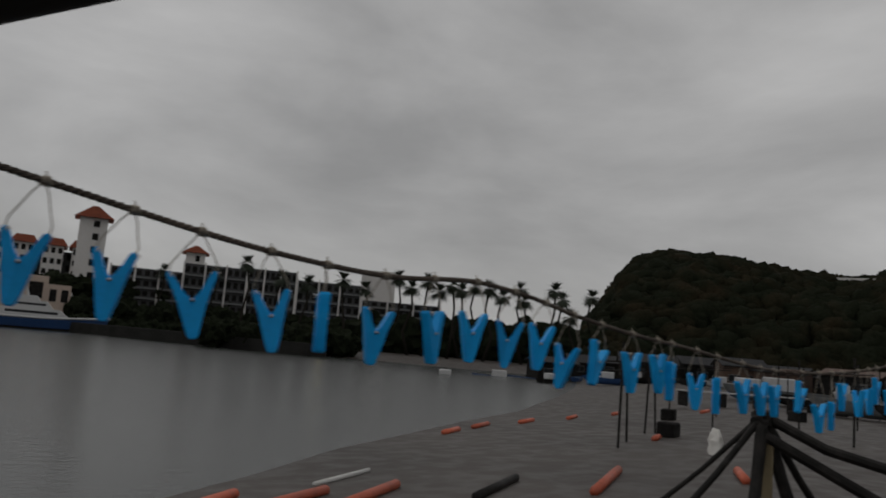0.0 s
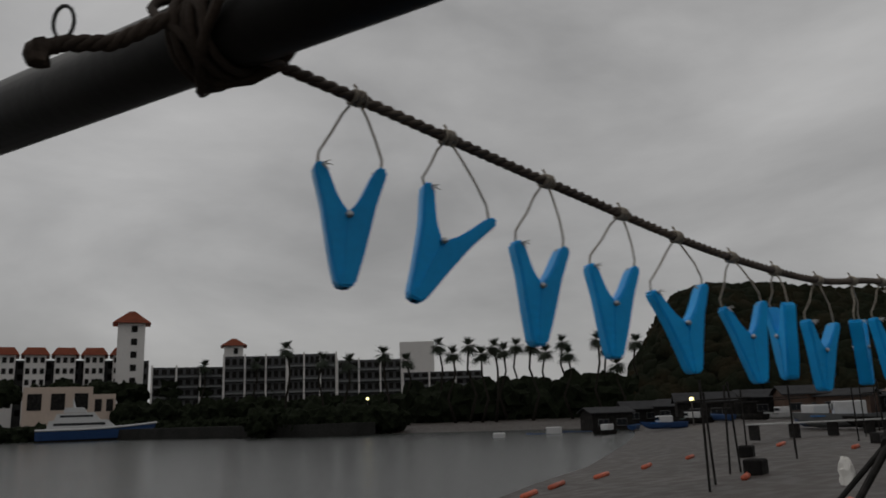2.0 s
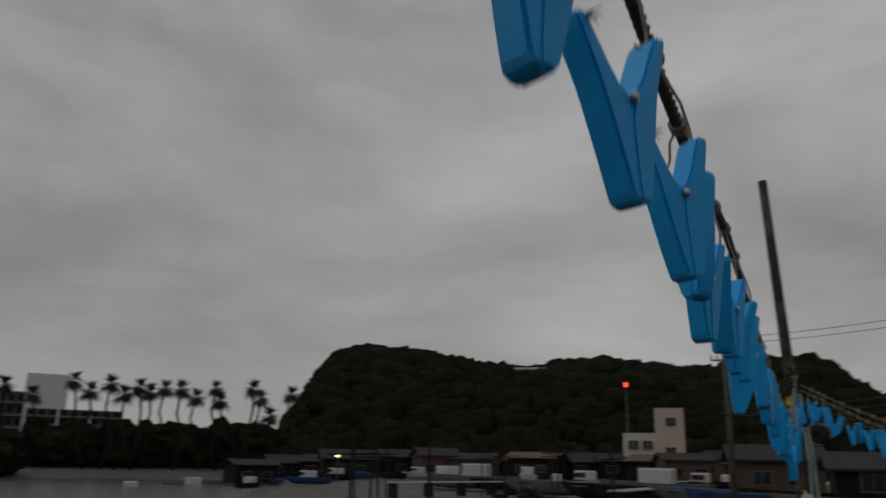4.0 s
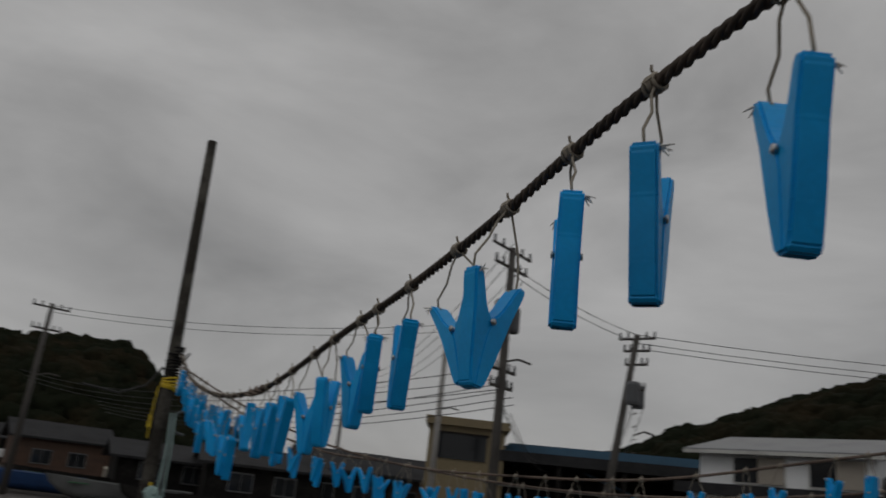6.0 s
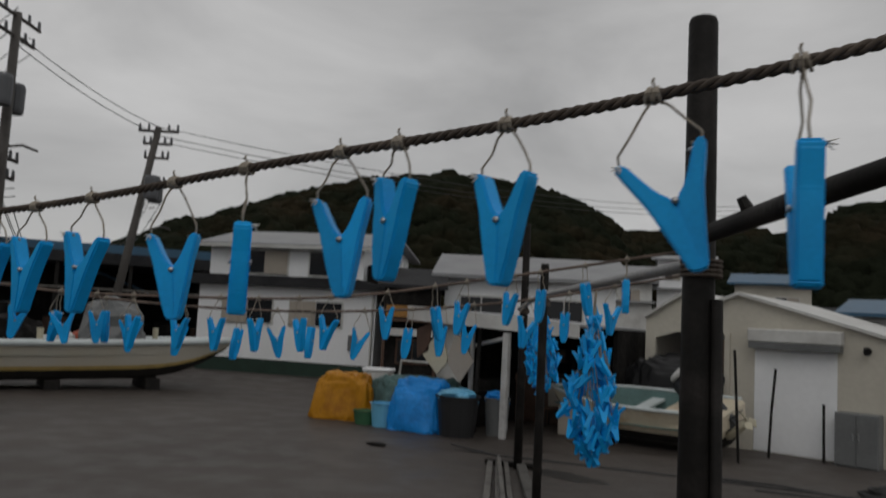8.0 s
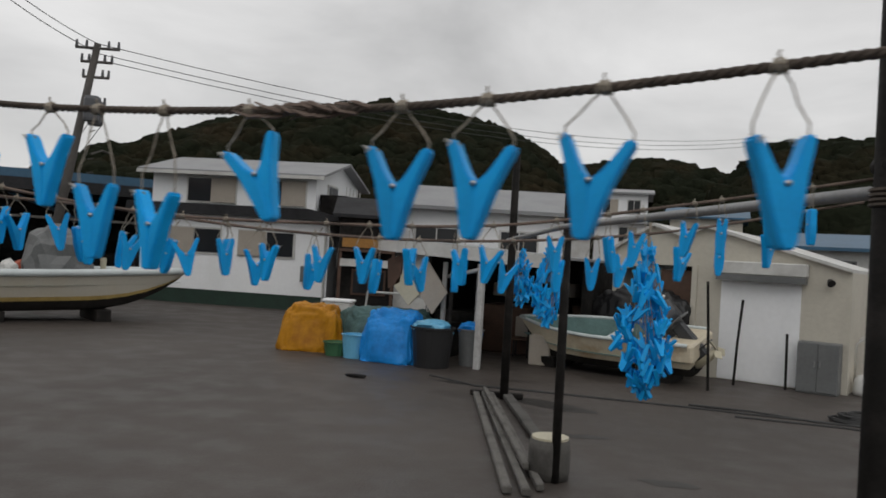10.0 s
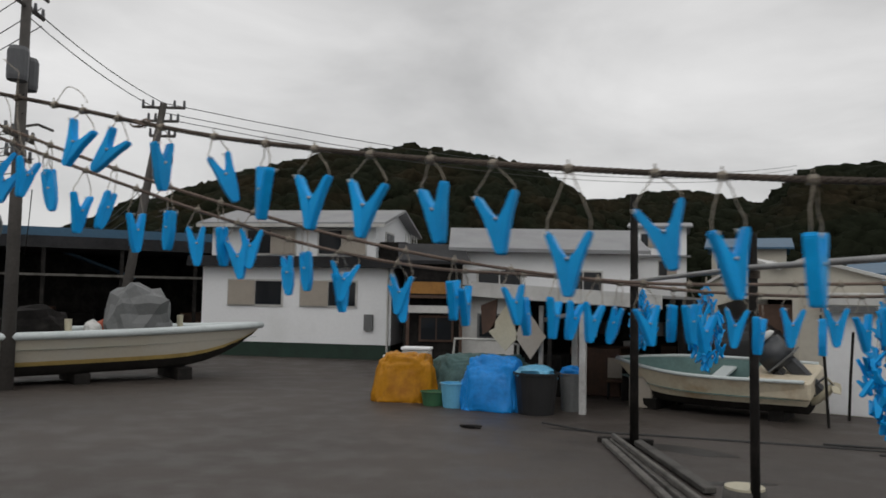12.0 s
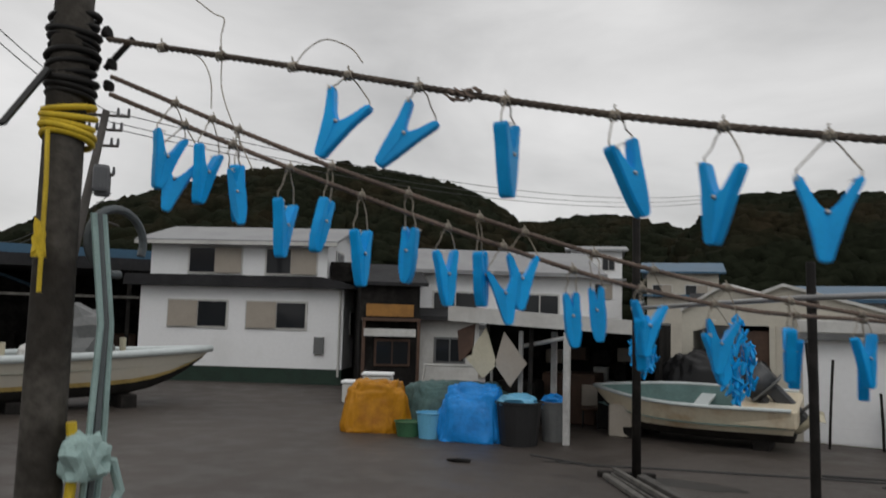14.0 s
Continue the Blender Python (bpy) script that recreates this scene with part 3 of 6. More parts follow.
def wooden_house():
    """A dark old wooden house with an ochre panel and pale boxes before it."""
    p = (17.75, -22.4)
    h = thing("house", "old dark wooden house with an ochre panel under its eave", "house", (p[0], p[1], 0), facing(-59), "houses of the village")
    part("wall", gable_wall(-1.0, 1.0, 0, 5, -0.2, 3.6, 0.7), M_DARK, h)
    gable_roof(h, -1.0, 1.0, 0, 5, 3.6, 0.7, M_TILE, 0.25, 0.12)
    part("balcony_floor", span(-0.95, 0.95, -0.7, -0.01, 2.35, 2.45), M_BROWN, h)
    part("ochre_panel", span(-0.85, 0.7, -0.75, -0.7, 2.5, 2.9), M_OCHRE, h, "faded ochre panel")
    for x in (-0.9, 0.9):
        part("post", bx((x, -0.6, 1.17), (0.1, 0.1, 2.34)), M_BROWN, h)
    window(h, 0.1, 1.3, 1.1, 0.8, -0.03, 0, 0.05, M_BROWN)
    part("pale_board", span(-0.9, 0.8, -0.66, -0.62, 1.85, 2.1), M_OFFWHITE, h)
    return h


wooden_house()
for x, y, w, hh in ((17.0, -18.9, 0.9, 0.55), (16.1, -18.3, 0.8, 0.85)):
    cl = thing("cool_box", "white lidded fish box beside the house", "box", (x, y, 0), 20, "fish boxes")
    part("body", bx((0, 0, hh / 2), (w, 0.6, hh), 0.04), M_OFFWHITE, cl)
    part("lid", bx((0, 0, hh + 0.04), (w + 0.06, 0.66, 0.08), 0.02), M_WHITE, cl)


def net_shed():
    """A beige gabled shed with a white roller door beside an open bay."""
    s = thing("gabled_shed", "pale beige gabled shed with a white roller door", "shed", (3.4, -17.0, 0), 170)
    R, L = 0.55, -4.65
    profile = [(R, 2.5), (-2.42, 3.34), (-2.98, 3.12), (-3.65, 3.36), (L, 2.76)]
    front = [(R, 0)] + profile + [(L, 0), (-4.4, 0), (-4.4, 2.3), (-3.9, 2.46), (-2.62, 2.46), (-2.62, 0)]
    part("front_wall", prism(front, 0, 0.12), M_BEIGEW, s)
    part("side_wall", span(R - 0.12, R, 0.13, 5, 0, 2.5), M_BEIGEW, s)
    part("side_wall", span(L, L + 0.12, 0.13, 5, 0, 2.74), M_BEIGEW, s)
    # shade of the open bay is put into this wall's dark colour
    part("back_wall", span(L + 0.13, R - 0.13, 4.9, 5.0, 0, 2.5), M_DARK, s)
    for a, b in zip(profile, profile[1:]):
        part("roof_slope", prism([a, b, (b[0], b[1] + 0.07), (a[0], a[1] + 0.07)], -0.12, 5.2), M_OFFWHITE, s)
    d = part("roller_door", span(-2.06, -0.4, -0.02, -0.002, 0.02, 2.3), M_WHITE, s, "closed white roller door")
    for k in range(15):
        part("slat", span(-2.05, -0.41, -0.027, -0.021, 0.06 + k * 0.15, 0.206 + k * 0.15), M_WHITE, d)
    box = part("roller_box", span(-2.13, -0.27, -0.3, -0.0, 2.34, 2.62, 0.02), M_OFFWHITE, s, "pale roller housing")
    part("lower_face", span(-2.11, -0.29, -0.29, -0.02, 2.2, 2.338), M_LOCKER, box, "dark grey lower face")
    part("panel", span(-3.5, -2.66, 0.15, 0.2, 1.1, 2.35), M_BROWN, s, "brown wooden panel")
    part("post", span(-2.72, -2.6, -0.05, -0.002, 0, 2.5), M_BEIGEW, s)
    part("wall_lamp", tube([(0.15, 0.0, 2.3), (0.15, -0.14, 2.3), (0.2, -0.22, 2.25)], [0.05, 0.05, 0.085], 10), M_BLACK, s, "black wall lamp")
    return s


net_shed()
lk = thing("locker", "grey metal locker standing by the shed wall", "locker", (3.43, -16.54, 0), 170)
part("body", bx((0, 0.22, 0.52), (0.78, 0.42, 1.04), 0.012), M_LOCKER, lk)
for s in (-1, 1):
    dd = part("door", bx((s * 0.195, -0.0, 0.53), (0.37, 0.02, 0.98), 0.006), M_LOCKER, lk)
    part("handle", bx((-s * 0.05 + s * 0.1, -0.02, 0.6), (0.02, 0.02, 0.12)), M_STEEL, dd)
for x, y, z, lean in ((5.35, -15.2, 2.15, 0.12), (5.0, -16.5, 1.8, -0.1), (4.0, -16.7, 1.15, 0.02)):
    pl = thing("leaning_pole", "thin dark pole leaning by the shed", "pole", (x, y, 0), 0, "leaning poles")
    part("shaft", tube([(0, 0, 0), (lean * 0.4, 0, z * 0.5), (lean, -0.1, z)], 0.028, 7), M_POST, pl)


def lean_to():
    """An open lean-to with a white fascia, pale posts and a dark inside full of gear."""
    s = thing("lean_to_shed", "open lean-to shed with white fascia and dark cluttered inside", "shed", (8.4, -14.5, 0), 180)
    part("roof", prism([(0, 2.42), (-4.0, 2.66), (-4.0, 2.72), (0, 2.48)], -0.2, 5.2), M_ROOF, s)
    part("fascia", prism([(0.1, 2.2), (-4.1, 2.4), (-4.1, 2.72), (0.1, 2.48)], -0.26, -0.205), M_OFFWHITE, s, "white weathered fascia board")
    # dark wall colour carries the shade inside the lean-to
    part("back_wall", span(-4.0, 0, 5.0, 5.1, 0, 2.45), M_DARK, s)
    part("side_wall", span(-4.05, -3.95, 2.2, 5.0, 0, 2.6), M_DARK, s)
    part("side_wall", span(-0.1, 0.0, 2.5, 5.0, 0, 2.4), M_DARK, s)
    for x, y, w in ((-1.5, -0.3, 0.13), (-2.05, 0.9, 0.12), (-2.6, 0.2, 0.09)):
        part("post", bx((x, y, 1.1), (w, w, 2.24), 0.01), M_WOODP, s, "pale weathered post")
    part("beam", tube([(-1.5, -0.3, 2.12), (-2.6, 0.4, 1.9)], 0.045, 8), M_WOODP, s)
    part("dark_post", tube([(-2.35, 0.0, 0), (-2.33, 0.05, 2.45)], 0.05, 8), M_POST, s)
    # sheets hung from the eave
    for name, pts, m, lab in (("hung_sheet", [(-3.3, 2.28), (-3.75, 1.62), (-3.35, 1.2), (-3.05, 1.5)], M_CREAM, "cream sheet hung on a slant"),
                              ("hung_panel", [(-2.9, 2.2), (-3.1, 1.5), (-2.75, 1.05), (-2.4, 1.55)], M_SHUTTER, "grey-brown panel hung on a slant"),
                              ("hung_cloth", [(-3.55, 2.35), (-3.95, 2.2), (-3.9, 1.55), (-3.6, 1.7)], M_BROWN, "brown cloth hung under the eave")):
        part(name, prism(pts, -0.06, -0.02), m, s, lab)
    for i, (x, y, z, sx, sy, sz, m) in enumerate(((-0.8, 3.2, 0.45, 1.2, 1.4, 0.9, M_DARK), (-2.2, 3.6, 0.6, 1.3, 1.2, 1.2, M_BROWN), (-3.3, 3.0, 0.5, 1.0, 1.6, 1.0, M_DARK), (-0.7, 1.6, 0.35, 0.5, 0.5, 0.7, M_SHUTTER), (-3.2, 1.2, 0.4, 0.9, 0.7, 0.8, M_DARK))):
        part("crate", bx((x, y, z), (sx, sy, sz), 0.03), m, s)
    for k in range(6):
        part("shelf_box", bx((-0.4 - k * 0.62, 4.6, 1.55 + 0.1 * (k % 2)), (0.45, 0.5, 0.35), 0.02), (M_BROWN, M_SHUTTER, M_DARK)[k % 3], s)
    return s


lean_to()
bench = thing("work_bench", "pale bench loaded with boxes and gear", "bench", (9.3, -19.2, 0), 180)
part("top", bx((0, 0, 0.95), (2.2, 0.7, 0.05)), M_WOODP, bench)
for x in (-1, 1):
    for y in (-0.28, 0.28):
        part("leg", bx((x, y, 0.47), (0.06, 0.06, 0.93)), M_WOODP, bench)
part("shelf", bx((0, 0, 0.5), (2.0, 0.6, 0.04)), M_WOODP, bench)
for k, (x, w, hh, m) in enumerate(((-0.8, 0.35, 0.3, M_OFFWHITE), (-0.3, 0.3, 0.42, M_DARK), (0.2, 0.4, 0.25, M_BROWN), (0.75, 0.3, 0.4, M_OFFWHITE))):
    b = thing("storage_box", "small box standing on the bench", "box", (9.3 - x, -19.2, 0.98), 180, "boxes on the bench")
    part("body", bx((0, 0, hh / 2), (w, 0.35, hh), 0.012), m, b)
    part("lid", bx((0, 0, hh + 0.012), (w + 0.03, 0.37, 0.022), 0.005), m, b)
ch = thing("chair", "worn brown chair with a rounded back", "chair", (10.0, -17.2, 0), 190)
part("seat", bx((0, 0, 0.43), (0.42, 0.42, 0.06), 0.02), M_BROWN, ch)
part("backrest", bx((0, 0.2, 0.72), (0.42, 0.05, 0.5), 0.02), M_SHUTTER, ch)
for x in (-0.17, 0.17):
    for y in (-0.17, 0.17):
        part("leg", tube([(x, y, 0), (x * 0.95, y * 0.95, 0.42)], 0.018, 6), M_BLACK, ch)


def shelter():
    """A long dark open shelter behind the large boat."""
    p = polar2(-42.6, 37)
    s = thing("boat_shelter", "dark open boat shelter with a blue-grey roof edge", "shed", (p[0], p[1], 0), facing(-42.6))
    W, D, H = 16, 7, 4.2
    part("roof", prism([(-W / 2, H), (W / 2, H), (W / 2, H + 0.5), (-W / 2, H + 0.5)], -0.6, D), M_TILE, s)
    part("ridge_sheet", prism([(-W / 2, H + 0.5), (W / 2, H + 0.5), (W / 2 - 0.6, H + 0.95), (-W / 2 + 0.6, H + 0.95)], 0.5, D), M_BLUEROOF, s, "blue-grey roof sheeting")
    part("eave_board", span(-W / 2, W / 2, -0.66, -0.61, 3.0, 3.1), M_WOODG, s)
    # near-black walls: the shelter's inner shade is in their colour
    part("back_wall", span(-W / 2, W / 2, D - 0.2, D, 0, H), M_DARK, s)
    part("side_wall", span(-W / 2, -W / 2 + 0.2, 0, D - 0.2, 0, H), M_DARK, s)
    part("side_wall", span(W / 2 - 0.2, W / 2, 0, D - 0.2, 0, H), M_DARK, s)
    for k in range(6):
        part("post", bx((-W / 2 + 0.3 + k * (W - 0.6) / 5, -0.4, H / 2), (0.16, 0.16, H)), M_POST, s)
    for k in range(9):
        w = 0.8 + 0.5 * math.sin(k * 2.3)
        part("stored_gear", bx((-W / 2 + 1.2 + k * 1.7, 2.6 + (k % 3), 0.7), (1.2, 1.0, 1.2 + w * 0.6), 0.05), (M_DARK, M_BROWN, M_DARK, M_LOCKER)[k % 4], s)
    return s


shelter()
# the ochre building, and roofs beyond the ropes' far pole
ob = thing("office_building", "ochre flat-roofed building with a recessed window", "building", (1.5 + 40 * math.cos(radians(-24.6)), 0.4 + 40 * math.sin(radians(-24.6)), 0), facing(-24.6))
part("wall", span(-1.9, 1.9, 0, 6, -0.2, 5.6), M_YELLOWB, ob)
part("roof_slab", span(-2.1, 2.1, -0.3, 6.2, 5.6, 6.0), M_YELLOWB, ob)
w = part("window", span(-1.4, 1.0, -0.05, 0.0, 4.0, 5.2), M_GLASS, ob)
part("window_frame", span(-1.5, 1.1, -0.08, -0.05, 5.2, 5.3), M_DARK, ob)
hb = plain_house("workshop", "long low workshop with a blue roof", (1.5 + 44 * math.cos(radians(-30.5)), 0.4 + 44 * math.sin(radians(-30.5)), 0), facing(-30.5), 9, 7, 3.2, 1.6, M_DARK, M_BLUEROOF, [(-2, 1.8, 1.4, 0.9)], "y", False)
for az, d, W, H, rise, m, rf in ((-16.5, 46, 5, 3.0, 1.0, M_DARK, M_TILE), (-19.6, 50, 5, 3.0, 1.1, M_BROWN, M_TILE), (-11, 44, 6, 2.6, 0.8, M_DARK, M_TILE), (-5, 48, 6, 2.4, 0.8, M_DARK, M_TILE), (2.0, 62, 6, 3.0, 1.0, M_BROWN, M_TILE), (-35, 52, 7, 3.0, 1.0, M_DARK, M_TILE)):
    q = (1.5 + d * math.cos(radians(az)), 0.4 + d * math.sin(radians(az)), 0)
    plain_house("house", "low weathered house with a pitched roof by the harbour", q, facing(az) + 8, W, 6, H, rise, m, rf, [(-1.2, 1.7, 1.2, 0.9), (1.1, 1.7, 1.1, 0.9)], storey=False)


# ---- ropes ----
def twisted_rope(name, label, keys, radius, pitch, material, step=0.012, sides=5):
    """Three strands laid round a path through the given places."""
    keys = np.array(keys, float)
    s = np.r_[0, np.cumsum(np.linalg.norm(np.diff(keys, axis=0), axis=1))]
    u = np.arange(0, s[-1], step)
    slope = np.gradient(keys, s, axis=0)
    path = np.zeros((len(u), 3))
    k = np.clip(np.searchsorted(s, u, side="right") - 1, 0, len(s) - 2)
    h = (s[k + 1] - s[k])[:, None]
    f = ((u - s[k])[:, None]) / h
    path = (2 * f**3 - 3 * f**2 + 1) * keys[k] + (f**3 - 2 * f**2 + f) * h * slope[k] + (3 * f**2 - 2 * f**3) * keys[k + 1] + (f**3 - f**2) * h * slope[k + 1]
    tan = np.gradient(path, axis=0)
    tan /= np.linalg.norm(tan, axis=1, keepdims=True)
    side = np.cross(tan, (0, 0, 1.0))
    side /= np.linalg.norm(side, axis=1, keepdims=True)
    up = np.cross(side, tan)
    rope = thing(name, label, "rope", tuple(keys[0]))
    for j in range(3):
        a = 2 * np.pi * (u / pitch + j / 3)
        mid = path + (np.cos(a)[:, None] * side + np.sin(a)[:, None] * up) * radius * 0.52
        ring = [mid + (np.cos(b) * side + np.sin(b) * up) * radius * 0.56 for b in 2 * np.pi * np.arange(sides) / sides]
        v = np.stack(ring, 1).reshape(-1, 3) - keys[0]
        i = np.arange(len(u) - 1)[:, None] * sides + np.arange(sides)[None]
        i2 = np.arange(len(u) - 1)[:, None] * sides + (np.arange(sides)[None] + 1) % sides
        faces = np.stack([i, i2, i2 + sides, i + sides], -1).reshape(-1, 4)
        me = bpy.data.meshes.new("strand")
        me.from_pydata(v.tolist(), [], faces.tolist())
        me.materials.append(material)
        for q in me.polygons:
            q.use_smooth = True
        st = new("strand", me)
        st.parent = rope
    return path, tan


ROPE_A = [(0.40, 0, 2.81), (0.557, 0, 2.79), (0.889, 0, 2.742), (1.388, 0, 2.68), (1.74, 0, 2.666), (2.1, 0, 2.69), (2.28, 0, 2.677), (2.6, 0, 2.63), (2.865, 0, 2.602), (3.3, 0, 2.572), (3.75, 0, 2.534), (4.07, 0, 2.517), (4.374, 0, 2.52), (4.884, 0, 2.541), (5.278, 0, 2.575), (5.783, 0, 2.632), (6.298, 0, 2.704), (6.658, 0, 2.766), (6.96, 0, 2.832), (7.214, 0, 2.893), (7.9, 0.0, 3.05)]
ROPE_B = [(7.91, -0.03, 2.965), (7.524, -0.26, 2.803), (7.133, -0.469, 2.665), (6.713, -0.694, 2.54), (6.26, -0.937, 2.445), (5.763, -1.203, 2.39), (5.27, -1.46, 2.392), (4.6, -1.826, 2.432), (4.0, -2.14, 2.55), (3.25, -2.55, 2.72)]
ROPE_C = [(7.91, -0.03, 2.92), (7.515, -0.264, 2.755), (7.085, -0.495, 2.595), (6.788, -0.654, 2.5), (6.432, -0.87, 2.43), (6.078, -1.12, 2.41), (5.5, -1.5, 2.36), (4.9, -1.92, 2.36), (4.2, -2.4, 2.44), (3.3, -3.0, 2.66)]
path_a = twisted_rope("drying_rope", "dark weathered twisted rope strung between bar and pole", ROPE_A, 0.0075, 0.05, M_ROPE, 0.008, 6)
path_b = twisted_rope("drying_rope", "grey-brown twisted rope hung with blue clips", ROPE_B, 0.007, 0.05, M_ROPE2, 0.014)
path_c = twisted_rope("drying_rope", "grey-brown twisted rope hung with blue clips", ROPE_C, 0.007, 0.05, M_ROPE2, 0.014)

# ---- the blue clips ----
def jaw_mesh(s, bevel, spread=0.1):
    poly = [(-0.034, 0.054), (-0.0335, 0.061), (-0.028, 0.066), (-0.021, 0.064), (-0.017, 0.056), (-0.008, 0.026), (-0.001, 0.011), (0.005, 0.006), (0.007, -0.02), (0.0065, -0.07), (0.006, -0.0885), (-0.006, -0.0885), (-0.0115, -0.0845), (-0.0145, -0.074), (-0.0205, -0.05), (-0.0265, -0.005), (-0.0275, 0.012)]
    d = 0.0155 if s > 0 else 0.014
    bm = prism([((x - spread * max(0, z + 0.03)) * -s, z) for x, z in poly], -d, d)
    if bevel:
        bmesh.ops.bevel(bm, geom=list(bm.edges), offset=0.0028, segments=2, affect="EDGES")
    if s > 0:
        add_box(bm, (0, 0, -0.079), (0.021, 0.0285, 0.0175), None, 0.003)
    me = bpy.data.meshes.new("jaw")
    bm.to_mesh(me)
    bm.free()
    me.materials.append(M_BLUE)
    return me


def share(name, bm, material):
    me = bpy.data.meshes.new(name)
    bm.normal_update()
    bm.to_mesh(me)
    bm.free()
    me.materials.append(material)
    for q in me.polygons:
        q.use_smooth = True
    return me


SPREAD = (-0.14, 0.02, 0.13, 0.26)
JAW = {(s, k): jaw_mesh(s, True, w) for s in (-1, 1) for k, w in enumerate(SPREAD)}
pin = tube([(0, -0.017, 0), (0, 0.017, 0)], 0.0028, 8)
add_tube(pin, [(0, -0.0185, 0), (0, -0.0155, 0)], 0.0045, 8)
add_tube(pin, [(0, 0.0155, 0), (0, 0.0185, 0)], 0.0045, 8)
PIN = share("pin", pin, M_STEEL)
knot = bmesh.new()
for x, t in ((-0.006, 0.25), (-0.001, -0.1), (0.004, 0.15), (0.009, -0.25)):
    add_tube(knot, [(x + t * 0.01 * math.sin(a), 0.0098 * math.cos(a), 0.0098 * math.sin(a)) for a in (2 * math.pi * k / 10 for k in range(11))], 0.0024, 5, False)
add_tube(knot, [(0.0, 0.0, 0.008), (0.003, 0.004, 0.016), (0.001, 0.006, 0.021)], 0.0019, 5)
KNOT = share("knot", knot, M_CORD)
fray = bmesh.new()
for k in range(5):
    a = k * 1.3
    add_tube(fray, [(0, 0, 0), (0.006 + 0.002 * math.sin(a * 2), 0.003 * math.sin(a), 0.002 * math.cos(a)), (0.013 + 0.003 * math.cos(a), 0.006 * math.sin(a), -0.003 + 0.006 * math.cos(a))], [0.0012, 0.0011, 0.0005], 4)
FRAY = share("cord_end", fray, M_FRAY)
JAW_Z = -0.158


@functools.cache
def cord_mesh(kind, drop, twist):
    """The two legs of a cord loop, from the knot down to the ends of the arms."""
    half, mid = 0.027 + 0.088 * SPREAD[kind], JAW_Z + 0.058 - drop
    c, sn = math.cos(radians(twist)), math.sin(radians(twist))
    bm = bmesh.new()
    for s in (-1, 1):
        x, end = s * half * 1.03 * c, mid - s * half * 1.03 * sn
        add_tube(bm, [(s * 0.004, 0, -0.006), (s * 0.012 + x * 0.1, 0.001, end * 0.24), (x * 0.7, -0.003, end * 0.52), (x * 1.02, 0.002, end * 0.78), (x, 0, end), (x * 0.83, -0.006, end - 0.005), (x * 0.78, 0.005, end + 0.003)], 0.0018, 5)
    return share("cord", bm, M_CORD)


def clip(place, along, yaw, tilt, kind, group, label, drop=0.0, twist=0.0, size=0.95):
    """One clip hung from a rope: yaw turns it about the plumb line from the rope's run, tilt swings its loop sideways,
    drop lengthens the loop and twist turns the body in it."""
    t = thing("clothespin", label, "clip", (0, 0, 0), 0, group)
    t.matrix_basis = Matrix.Translation(place) @ Matrix.Rotation(radians(along + yaw), 4, "Z") @ Matrix.Rotation(radians(tilt), 4, "Y") @ Matrix.Diagonal((size, size, size, 1))
    body = Matrix.Translation((0, 0, JAW_Z - drop + 0.058)) @ Matrix.Rotation(radians(twist), 4, "Y") @ Matrix.Translation((0, 0, -0.058))
    for s in (-1, 1):
        j = new("jaw", JAW[s, kind])
        j.parent = t
        j.matrix_basis = body
        e = new("cord_end", FRAY)
        e.parent = t
        e.matrix_basis = body @ Matrix.Translation((s * (0.024 + 0.088 * SPREAD[kind]), 0.012 * s, 0.06)) @ Matrix.Rotation(radians(40 * s + yaw), 4, "Z")
    q = new("pin", PIN)
    q.parent = t
    q.matrix_basis = body
    q = new("cord", cord_mesh(kind, drop, twist))
    q.parent = t
    q = new("knot", KNOT)
    q.parent = t
    q.matrix_basis = Matrix.Rotation(radians(-tilt), 4, "Y") @ Matrix.Rotation(radians(-yaw), 4, "Z")
    return t


def on_path(path, x):
    i = int(np.argmin(np.abs(path[0][:, 0] - x)))
    tg = path[1][i]
    return tuple(path[0][i]), math.degrees(math.atan2(tg[1], tg[0]))


rng = random.Random(5)
LAB = "bright blue plastic clip hung from the rope by a cord loop"
